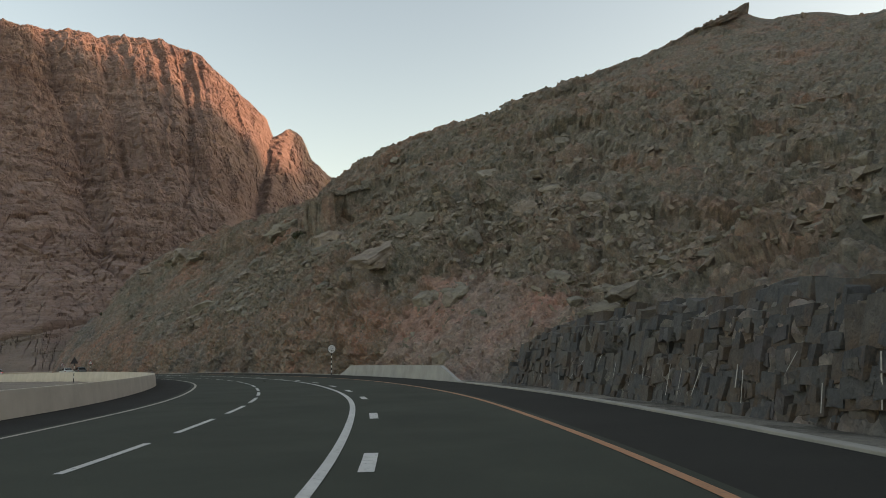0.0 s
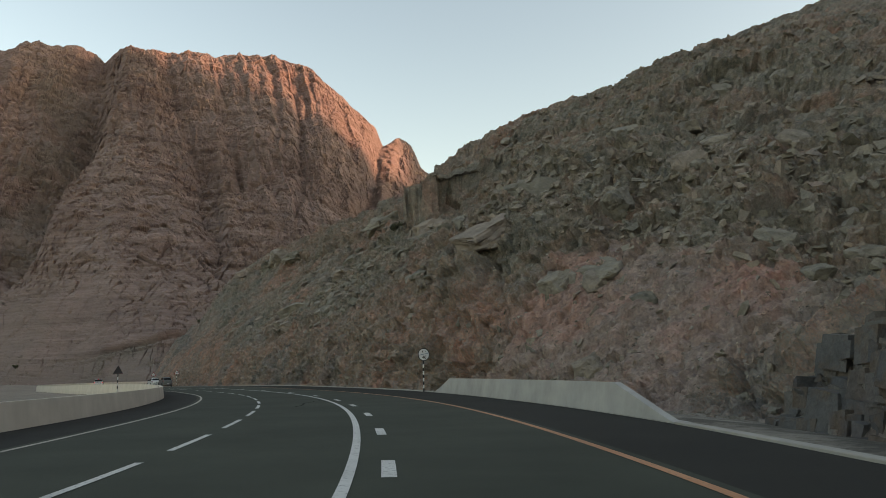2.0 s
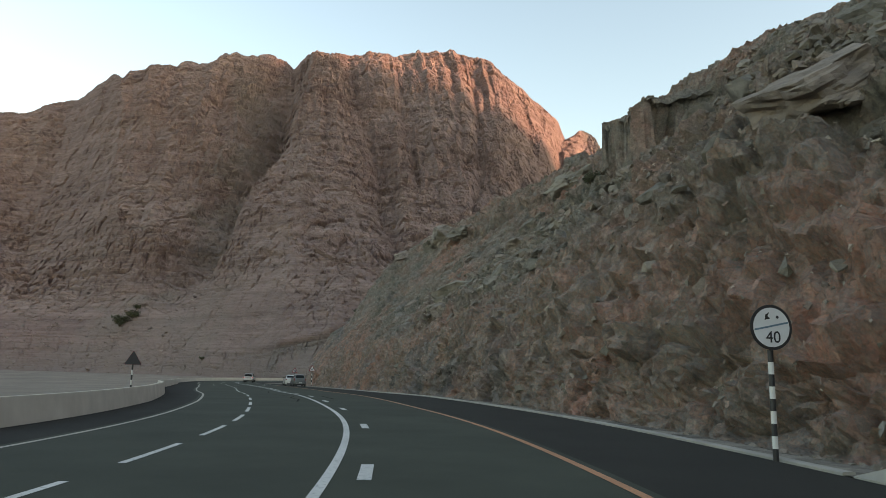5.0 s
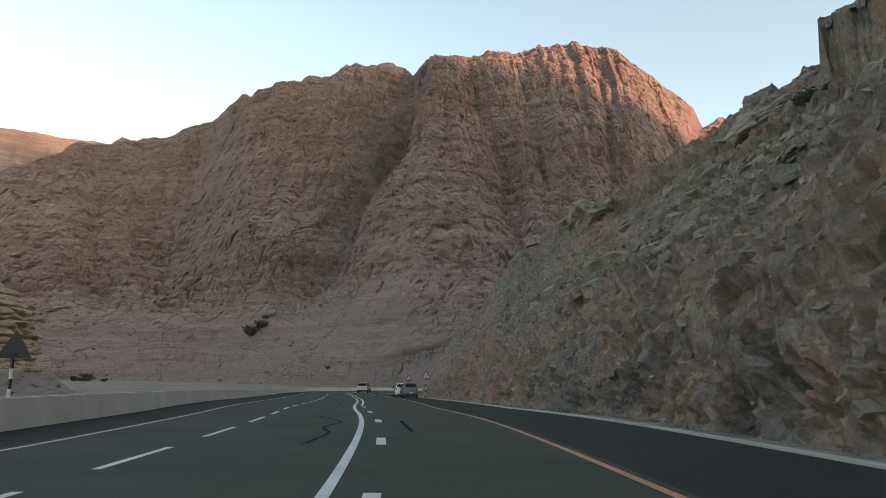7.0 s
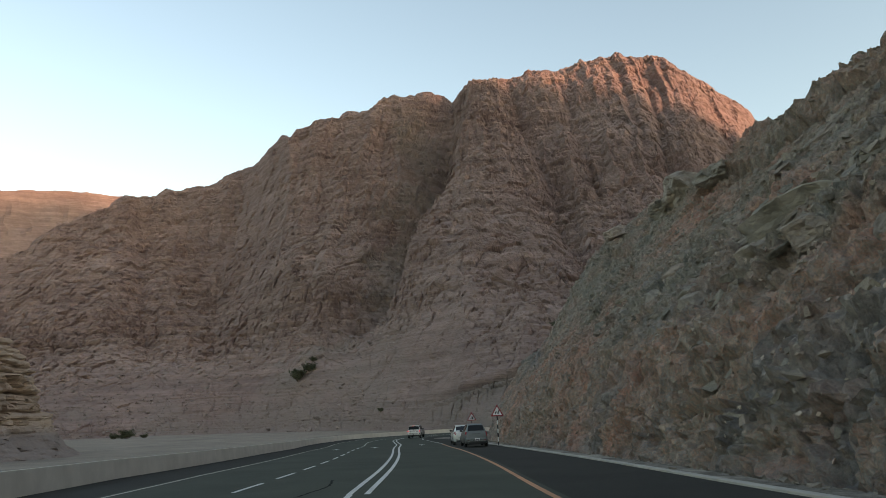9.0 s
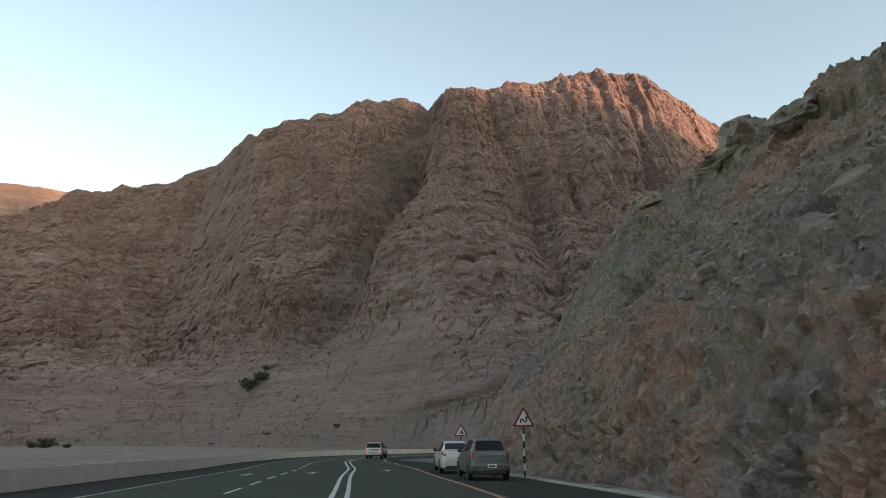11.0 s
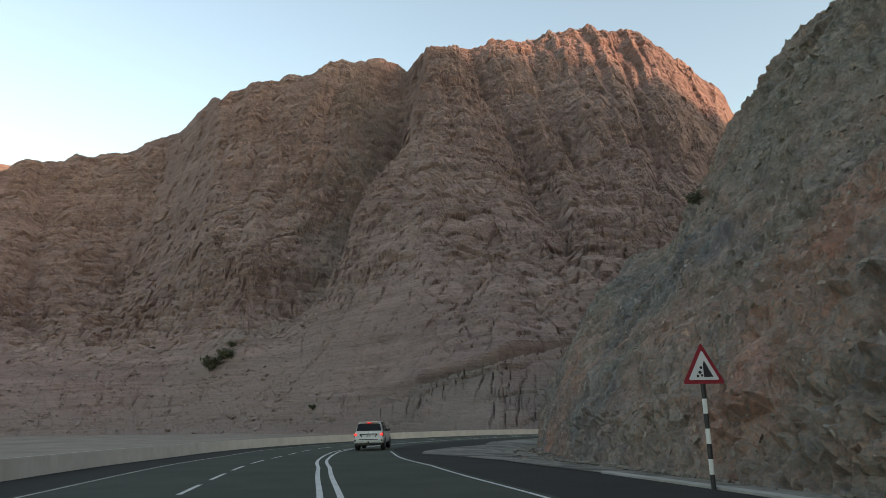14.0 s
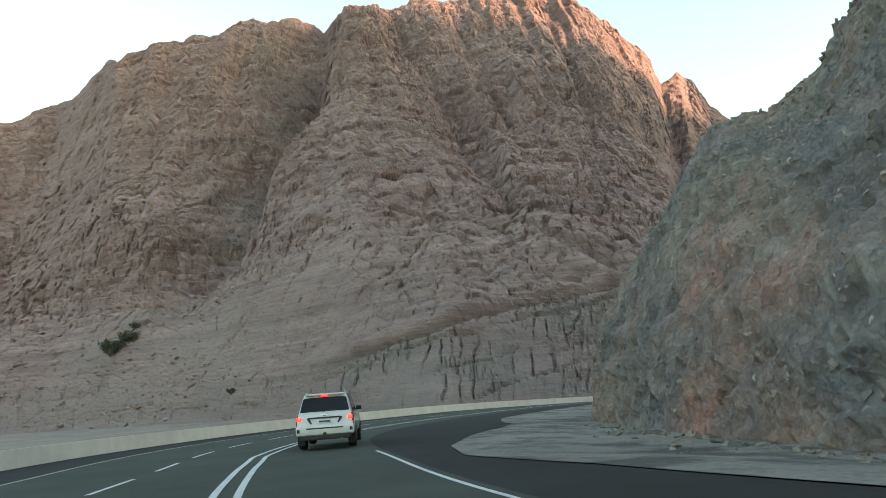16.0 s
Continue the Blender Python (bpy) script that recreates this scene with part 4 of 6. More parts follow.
    talus = np.maximum(talus, np.clip(1.2 - np.abs(A - fan_mid) / 2.2 + 0.7 * fbm(p / 9, 3, 89), 0, 1) * np.interp(V, [0.06, 0.12, 0.24, 0.3], [0, 1, 1, 0]))
    return tagged(flip(grid_mesh("mountain", p, rows, cols, MOUNTAIN, {"scree": talus, "olive": olive})), "bare bedded red-brown limestone mountain, its crown in evening sun", "mountain", kind="structure")


mountain()


# ---- ridges farther off ----
def ridge(name, line_pts, depth, face, label, seed):
    """A long ridge: points of its crest (x, y, z), sloping away to both sides by depth metres."""
    pts = smooth_line(np.array(line_pts, float), 6.0)
    n = len(pts)
    tang = np.gradient(pts[:, :2], axis=0)
    tang /= np.linalg.norm(tang, axis=1)[:, None]
    side = np.stack([tang[:, 1], -tang[:, 0]], 1)
    u = np.concatenate([np.linspace(-1, 0, 40), np.linspace(0, 1, 40)[1:]])
    d = depth * np.sign(u) * np.abs(u) ** 1.15
    p = np.empty((n, len(u), 3))
    p[:, :, :2] = pts[:, None, :2] + side[:, None, :] * d[None, :, None]
    p[:, :, 2] = -20 + (pts[:, None, 2] + 20) * (1 - np.abs(u) ** 0.9)[None, :]
    p = p.reshape(-1, 3)
    lift = fbm(p / 45, 5, seed) * 7
    b, c = blocks(p / np.array([16, 16, 30.0]), seed + 5)
    fade = np.tile(np.clip(np.abs(u) / 0.08, 0.25, 1), n)
    p[:, 2] += (lift + b * 4 - c * 3) * fade
    return tagged(grid_mesh(name, p, n, len(u), face), label, "ridge", kind="structure")


ridge("ridge_west", [(-1150, 100, 200), (-1010, 270, 268), (-940, 430, 288), (-860, 620, 290), (-800, 800, 270)], 260, MOUNTAIN, "distant sunlit orange rock ridge", 91)
# added out of view: its crest heights set where the sun reaches the mountain
ridge("shadow_ridge_east", [(620, -420, 480), (660, -200, 540), (690, 0, 590), (700, 200, 620), (702, 330, 625), (702, 430, 620), (702, 470, 560), (702, 485, 515), (702, 505, 458), (702, 530, 402), (703, 575, 366), (705, 640, 356), (708, 680, 400), (712, 715, 490), (720, 850, 490)], 190, MOUNTAIN, "unseen rocky ridge added to shade all but the mountain's crown", 92)


# ---- helpers for things ----
def thing(name, label, category, m, group=""):
    """An Empty at the base of a thing."""
    ob = tagged(new(name), label, category, group)
    ob.matrix_basis = m
    return ob


def part(name, bm, material, parent, label="", sharp=35.0):
    me = bpy.data.meshes.new(name)
    bmesh.ops.recalc_face_normals(bm, faces=bm.faces)
    bm.to_mesh(me)
    bm.free()
    me.materials.append(material)
    me.polygons.foreach_set("use_smooth", np.full(len(me.polygons), True))
    me.set_sharp_from_angle(angle=radians(sharp))
    ob = new(name, me)
    ob.parent = parent
    if label:
        ob["label"] = label
    return ob


def box(x0, x1, y0, y1, z0, z1, bevel=0.0, segments=2):
    bm = bmesh.new()
    bmesh.ops.create_cube(bm, size=1.0, matrix=Matrix.Translation(((x0 + x1) / 2, (y0 + y1) / 2, (z0 + z1) / 2)) @ Matrix.Diagonal((x1 - x0, y1 - y0, z1 - z0, 1)))
    if bevel:
        bmesh.ops.bevel(bm, geom=bm.edges[:], offset=bevel, segments=segments, affect="EDGES", profile=0.6)
    return bm


def tube(p0, p1, r0, r1=None, sides=16):
    p0, p1 = Vector(p0), Vector(p1)
    bm = bmesh.new()
    m = Matrix.Translation((p0 + p1) / 2) @ (p1 - p0).to_track_quat("Z", "Y").to_matrix().to_4x4()
    bmesh.ops.create_cone(bm, cap_ends=True, segments=sides, radius1=r0, radius2=r0 if r1 is None else r1, depth=(p1 - p0).length, matrix=m)
    return bm


def loops(rings):
    """Joins closed rings of equal count into a solid."""
    bm = bmesh.new()
    rows = [[bm.verts.new(p) for p in ring] for ring in rings]
    n = len(rings[0])
    for a, b in zip(rows, rows[1:]):
        for k in range(n):
            bm.faces.new((a[k], a[(k + 1) % n], b[(k + 1) % n], b[k]))
    bm.faces.new(rows[0][::-1])
    bm.faces.new(rows[-1])
    return bm


def panel(points, thick, away):
    """A slightly thick pane through a ring of points; away: the outward direction."""
    a = Vector(away).normalized() * thick
    bm = bmesh.new()
    lo = [bm.verts.new(Vector(p) - a) for p in points]
    hi = [bm.verts.new(Vector(p) + a) for p in points]
    n = len(points)
    bm.faces.new(hi)
    bm.faces.new(lo[::-1])
    for k in range(n):
        bm.faces.new((lo[k], lo[(k + 1) % n], hi[(k + 1) % n], hi[k]))
    return bm


def pane(rows, thick):
    """A bent pane through rows of points, with thickness."""
    t = Vector(thick)
    bm = bmesh.new()
    hi = [[bm.verts.new(Vector(p) + t) for p in row] for row in rows]
    lo = [[bm.verts.new(Vector(p) - t) for p in row] for row in rows]
    n, m = len(rows), len(rows[0])
    for g in (hi, lo):
        for i in range(n - 1):
            for j in range(m - 1):
                bm.faces.new((g[i][j], g[i][j + 1], g[i + 1][j + 1], g[i + 1][j]))
    rim = [(i, 0) for i in range(n)] + [(n - 1, j) for j in range(1, m)] + [(i, m - 1) for i in range(n - 2, -1, -1)] + [(0, j) for j in range(m - 2, 0, -1)]
    for (i, j), (k, q) in zip(rim, rim[1:] + rim[:1]):
        bm.faces.new((hi[i][j], hi[k][q], lo[k][q], lo[i][j]))
    return bm


def gloss(name, colour, rough, metal=0.0, coat=0.0, spot=0.06):
    m = plain(name, colour, rough, metal, spot, 3.0)
    m.node_tree.nodes["Principled BSDF"].inputs["Coat Weight"].default_value = coat
    return m


WHITE_PAINT = gloss("white_car_paint", (0.50, 0.515, 0.495), 0.3, 0.0, 0.8)
SILVER_BLUE = gloss("grey_blue_car_paint", (0.080, 0.095, 0.096), 0.36, 0.3, 0.4)
CAR_GLASS = gloss("dark_car_glass", (0.008, 0.010, 0.011), 0.08)
CAR_GLASS.node_tree.nodes["Principled BSDF"].inputs["Specular IOR Level"].default_value = 0.22
BLACK_TRIM = gloss("black_trim", (0.018, 0.018, 0.018), 0.55)
RUBBER = gloss("rubber", (0.02, 0.02, 0.02), 0.85)
ALLOY = gloss("alloy", (0.45, 0.45, 0.46), 0.35, 0.9)
CHROME = gloss("chrome", (0.7, 0.7, 0.7), 0.15, 1.0)
RED_LENS = gloss("red_lens", (0.22, 0.008, 0.014), 0.25, 0.0, 0.15)
CLEAR_LENS = gloss("clear_lens", (0.5, 0.5, 0.5), 0.12, 0.2, 0.6)
PLATE = gloss("plate_white", (0.62, 0.62, 0.60), 0.5)
PLATE_INK = gloss("plate_ink", (0.05, 0.05, 0.06), 0.6)
SIGN_WHITE = gloss("sign_white", (0.62, 0.63, 0.64), 0.45)
SIGN_RED = gloss("sign_red", (0.26, 0.016, 0.028), 0.5)
SIGN_BLACK = gloss("sign_black", (0.02, 0.02, 0.022), 0.5)
SIGN_BACK = gloss("sign_back", (0.05, 0.05, 0.055), 0.6, 0.4)
POLE_WHITE = gloss("pole_white", (0.6, 0.6, 0.58), 0.55)


def glowing(name, colour, strength):
    m, n, l, b = nodes_of(name)
    b.inputs["Base Color"].default_value = (*colour, 1)
    b.inputs["Emission Color"].default_value = (*colour, 1)
    b.inputs["Emission Strength"].default_value = strength
    b.inputs["Roughness"].default_value = 0.2
    return m


BRAKE_GLOW = glowing("lit_brake_lamp", (1.0, 0.035, 0.03), 0.75)


def on_road(s, d, turn=0.0, lift=0.0):
    x, y = ROAD.at(s, d)
    return pose(float(x), float(y), float(road_z(s)) + lift, 0, 0, ROAD.heading(s) + turn)


# ---- cars: the rear bumper at y = 0, the nose towards +y ----
def wheel(parent, x, y, r, width, side):
    tyre_bm = bmesh.new()
    prof = [(r * 0.62, -0.5), (r * 0.9, -0.5), (r * 0.98, -0.38), (r, -0.2), (r, 0.2), (r * 0.98, 0.38), (r * 0.9, 0.5), (r * 0.62, 0.5)]
    n = 28
    rows = [[tyre_bm.verts.new((x + o * width, y + q * math.cos(2 * math.pi * k / n), r + q * math.sin(2 * math.pi * k / n))) for q, o in prof] for k in range(n)]
    for k in range(n):
        a, b = rows[k], rows[(k + 1) % n]
        for j in range(len(prof)):
            j2 = (j + 1) % len(prof)
            tyre_bm.faces.new((a[j], a[j2], b[j2], b[j]))
    wh = part("wheel", tyre_bm, RUBBER, parent, "black rubber tyre on a silver rim")
    rim = bmesh.new()
    face = x + side * width * 0.40
    hub = rim.verts.new((face + side * 0.01, y, r))
    ring = []
    for k in range(20):
        a = 2 * math.pi * k / 20
        q = r * (0.60 if k % 4 < 2 else 0.58)
        ring.append(rim.verts.new((face - (0 if k % 4 < 2 else side * 0.05), y + q * math.cos(a), r + q * math.sin(a))))
    for k in range(20):
        rim.faces.new((hub, ring[k], ring[(k + 1) % 20]))
    part("rim", rim, ALLOY, wh, "silver alloy rim", 20)


def arch(parent, x, y, r, side):
    """The dark wheel well with its lip, on the body's side."""
    bm = bmesh.new()
    pts = [(x, y + r * math.cos(a), r * 0.90 + r * math.sin(a)) for a in (math.pi * k / 14 for k in range(15))]
    lo = [(x, y - r, r * 0.55), (x, y + r, r * 0.55)]
    out = panel(pts + lo, 0.006, (side, 0, 0))
    bm.free()
    part("wheel_arch", out, BLACK_TRIM, parent, "black wheel well")


def plate(parent, x, y, z, w, h, lean=0.0):
    p = part("number_plate", box(x - w / 2, x + w / 2, y - 0.012, y + 0.006, z - h / 2, z + h / 2, 0.006), PLATE, parent, "white number plate with plain dark bars")
    part("plate_bar", box(x - w * 0.36, x + w * 0.36, y - 0.015, y - 0.010, z - h * 0.22, z + h * 0.22), PLATE_INK, p)


class Shell:
    """A car's outer skin. stations: rows of (y, underside, belt, top, half width, half width of the roof). Across it v runs from 0 (right sill) over 9 (the middle) to 18."""

    def __init__(self, stations):
        self.y = np.array([q[0] for q in stations], float)
        rings = []
        for y, zb, belt, top, w, wt in stations:
            h, k = belt - zb, min(1.0, (top - belt) / 0.3)
            half = [(0.78 * w, zb), (0.955 * w, zb + 0.05), (0.995 * w, zb + 0.26 * h), (w, zb + 0.55 * h), (0.975 * w, zb + 0.84 * h), (0.925 * w, belt),
                    (0.925 * w + (wt - 0.925 * w) * 0.42, belt + 0.5 * (top - belt - 0.05 * k)), (wt, top - 0.06 * k), (wt * 0.84, top - 0.014 * k), (0.0, top)]
            ring = [(x, y, z) for x, z in half] + [(-x, y, z) for x, z in half[-2::-1]]
            rings.append(ring)
        self.p = np.array(rings, float)

    @staticmethod
    def _spline(p, t, axis):
        p = np.moveaxis(p, axis, 0)
        i = np.clip(np.floor(t).astype(int), 0, len(p) - 2)
        u = (t - i).reshape(-1, *([1] * (p.ndim - 1)))
        m = np.zeros_like(p)
        m[1:-1] = 0.36 * (p[2:] - p[:-2])
        m[0], m[-1] = 0.5 * (p[1] - p[0]), 0.5 * (p[-1] - p[-2])
        q = (2 * u**3 - 3 * u**2 + 1) * p[i] + (u**3 - 2 * u**2 + u) * m[i] + (3 * u**2 - 2 * u**3) * p[i + 1] + (u**3 - u**2) * m[i + 1]
        return np.moveaxis(q, 0, axis)

    def sheet(self, ts, vs):
        return self._spline(self._spline(self.p, ts, 0), vs, 1)

    def at(self, y, v):
        """A point of the skin and its outward direction."""
        def get(yy, vv):
            t = np.array([np.interp(yy, self.y, np.arange(len(self.y)))])
            return self.sheet(t, np.array([float(vv)]))[0, 0]
        q, dy, dv = get(y, v), get(y + 0.02, v) - get(y - 0.02, v), get(y, v + 0.1) - get(y, v - 0.1)
        n = np.cross(dy, dv)
        n = n / (np.linalg.norm(n) + 1e-9)
        mid = np.array([0, y * 0.9 + 0.2, 0.7])
        return Vector(q), Vector(n if np.dot(n, q - mid) > 0 else -n)

    def body(self, parent, paint):
        ts = np.linspace(0, len(self.y) - 1, (len(self.y) - 1) * 5 + 1)
        vs = np.linspace(0, 18, 73)
        bm = loops([[tuple(q) for q in ring] for ring in self.sheet(ts, vs)])
        return part("body", bm, paint, parent, sharp=48)

    def patch(self, name, corners, material, parent, label="", lift=0.004, thick=0.003, nu=8, nv=7):
        """A pane or panel that follows the skin between four corners (y, v)."""
        a, b, c, d = (np.array(q, float) for q in corners)
        hi, lo = [], []
        bm = bmesh.new()
        for i in range(nu):
            u = i / (nu - 1)
            r1, r2 = [], []
            for j in range(nv):
                w = j / (nv - 1)
                y, v = (a * (1 - u) + b * u) * (1 - w) + (d * (1 - u) + c * u) * w
                q, n = self.at(y, v)
                r1.append(bm.verts.new(q + n * (lift + thick)))
                r2.append(bm.verts.new(q + n * (lift - 0.02)))
            hi.append(r1)
            lo.append(r2)
        for i in range(nu - 1):
            for j in range(nv - 1):
                bm.faces.new((hi[i][j], hi[i][j + 1], hi[i + 1][j + 1], hi[i + 1][j]))
        rim = [(i, 0) for i in range(nu)] + [(nu - 1, j) for j in range(1, nv)] + [(i, nv - 1) for i in range(nu - 2, -1, -1)] + [(0, j) for j in range(nv - 2, 0, -1)]
        for (i, j), (k, q) in zip(rim, rim[1:] + rim[:1]):
            bm.faces.new((hi[i][j], hi[k][q], lo[k][q], lo[i][j]))
        return part(name, bm, material, parent, label, 60)


def both(corners, side):
    """The corners on the right (1) or mirrored to the left (-1)."""
    return corners if side > 0 else [(y, 18 - v) for y, v in corners]


def car(name, label, m, paint, stations, wheels, rear_glass, screen, side_panes, frame_corners, seams, handles, mirror):
    body = thing(name, label, "car", m)
    shell = Shell(stations)
    shell.body(body, paint)
    w = max(q[4] for q in stations)
    r, ys, width = wheels
    for y in ys:
        for side in (-1, 1):
            arch(body, side * (w - 0.002), y, r * 1.17, side)
            wheel(body, side * (w - width * 0.47), y, r, width, side)
    shell.patch("rear_window", rear_glass, CAR_GLASS, body, "dark tinted rear window", nu=10, nv=12)
    shell.patch("windscreen", screen, CAR_GLASS, body, "dark windscreen", nu=10, nv=12)
    for side in (-1, 1):
        shell.patch("window_trim", both(frame_corners, side), BLACK_TRIM, body, "black window surround", 0.003, 0.001, 14, 5)
        for pane_corners in side_panes:
            shell.patch("side_window", both(pane_corners, side), CAR_GLASS, body, "dark side window", 0.007, 0.002)
        for y in seams:
            shell.patch("door_seam", both([(y, 1.2), (y + 0.008, 1.2), (y + 0.008, 5.0), (y, 5.0)], side), BLACK_TRIM, body, "door gap", 0.001, 0.001, 2, 10)
        for y, mat in handles:
            q, n = shell.at(y, 4.25 if side > 0 else 13.75)
            part("door_handle", box(q.x - 0.022, q.x + 0.022, y - 0.085, y + 0.085, q.z - 0.018, q.z + 0.018, 0.012), mat, body, "door handle")
        q, n = shell.at(mirror[0], 5.2 if side > 0 else 12.8)
        part("door_mirror", box(q.x + side * 0.10 - 0.10, q.x + side * 0.10 + 0.10, mirror[0] - 0.05, mirror[0] + 0.07, q.z + 0.0, q.z + 0.15, 0.045, 3), mirror[1], body, "door mirror")
    return body, shell


def white_suv():
    m = on_road(208.9, 1.45, -6.0)
    st = [(-0.08, 0.56, 0.74, 0.76, 0.74, 0.60), (-0.05, 0.50, 0.80, 0.82, 0.92, 0.75), (0.03, 0.47, 1.08, 1.12, 0.95, 0.80), (0.10, 0.44, 1.17, 1.22, 0.965, 0.86), (0.33, 0.42, 1.20, 1.74, 0.98, 0.74), (0.48, 0.42, 1.20, 1.85, 0.985, 0.73),
          (1.1, 0.42, 1.19, 1.885, 0.985, 0.735), (2.2, 0.42, 1.18, 1.885, 0.985, 0.735), (2.75, 0.42, 1.17, 1.82, 0.985, 0.72), (3.55, 0.42, 1.15, 1.22, 0.985, 0.78), (4.3, 0.44, 1.10, 1.15, 0.97, 0.76), (4.75, 0.48, 1.02, 1.06, 0.91, 0.70), (4.93, 0.54, 0.90, 0.92, 0.78, 0.6)]
    c, shell = car("sport_utility_vehicle", "white large off-road car on the road, brake lamps lit", m, WHITE_PAINT, st, (0.39, (1.0, 3.85), 0.27),
            [(0.13, 7.35), (0.13, 10.65), (0.325, 10.85), (0.325, 7.15)], [(2.82, 7.3), (2.82, 10.7), (3.48, 10.9), (3.48, 7.1)],
            [[(0.62, 5.2), (1.2, 5.2), (1.2, 6.85), (0.72, 6.85)], [(1.27, 5.2), (2.22, 5.2), (2.2, 6.85), (1.27, 6.85)], [(2.29, 5.2), (3.15, 5.2), (2.75, 6.85), (2.27, 6.85)]],
            [(0.55, 5.1), (3.24, 5.1), (2.80, 6.95), (0.66, 6.95)], (1.25, 2.26, 3.2), ((1.42, CHROME), (2.42, CHROME)), (3.02, BLACK_TRIM))
    part("bumper", box(-0.97, 0.97, -0.10, 0.25, 0.50, 0.80, 0.06, 3), WHITE_PAINT, c, "white rear bumper")
    part("bumper_step", box(-0.62, 0.62, -0.115, -0.02, 0.70, 0.745, 0.012), BLACK_TRIM, c, "black bumper step")
    part("under_bumper", box(-0.85, 0.85, -0.02, 0.5, 0.34, 0.52, 0.03), BLACK_TRIM, c, "dark underside")
    part("garnish", box(-0.52, 0.52, -0.045, 0.05, 1.04, 1.085, 0.012), BLACK_TRIM, c, "dark strip above the number plate")
    for side in (-1, 1):
        part("garnish_end", panel([(side * 0.52, -0.03, 1.085), (side * 0.60, -0.03, 1.06), (side * 0.47, -0.03, 0.86), (side * 0.42, -0.03, 0.88)], 0.02, (0, -1, 0)), BLACK_TRIM, c)
        lamp = shell.patch("tail_light", both([(0.005, 3.3), (0.30, 3.75), (0.30, 4.75), (0.02, 4.95)], side), RED_LENS, c, "red tail light, lit", 0.012, 0.006)
        part("brake_lamp", box(side * 0.855 - 0.075, side * 0.855 + 0.075, -0.04, 0.05, 0.97, 1.10, 0.02), BRAKE_GLOW, lamp, "lit red brake lamp")
        part("fog_lamp", box(side * 0.88 - 0.05, side * 0.88 + 0.05, -0.115, -0.03, 0.60, 0.72, 0.02), BLACK_TRIM, c, "dark bumper lamp")
        part("roof_rail", tube((side * 0.66, 0.7, 1.90), (side * 0.66, 2.4, 1.90), 0.022), CHROME, c, "silver roof rail")
        part("mud_flap", box(side * 0.86 - 0.13, side * 0.86 + 0.13, 0.52, 0.54, 0.16, 0.48, 0.005), RUBBER, c, "black mud flap")
    part("spoiler", box(-0.66, 0.66, 0.24, 0.56, 1.80, 1.86, 0.025, 3), WHITE_PAINT, c, "roof spoiler")
    part("high_brake_lamp", box(-0.11, 0.11, 0.22, 0.30, 1.755, 1.795, 0.008), BRAKE_GLOW, c, "lit high brake lamp")
    part("tow_ball", tube((0, -0.16, 0.54), (0, 0.05, 0.56), 0.055), BLACK_TRIM, c, "black tow hitch")
    part("wiper", tube((-0.1, 0.10, 1.26), (0.42, 0.12, 1.30), 0.012, sides=6), BLACK_TRIM, c, "rear wiper")
    part("exhaust_pipe", tube((0.55, -0.02, 0.36), (0.55, 0.5, 0.36), 0.04), CHROME, c, "exhaust pipe")
    plate(c, 0, -0.05, 0.94, 0.52, 0.12)
    part("badge", box(-0.05, 0.05, -0.02, 0.08, 1.12, 1.17, 0.015), CHROME, c, "chrome badge")
    return c


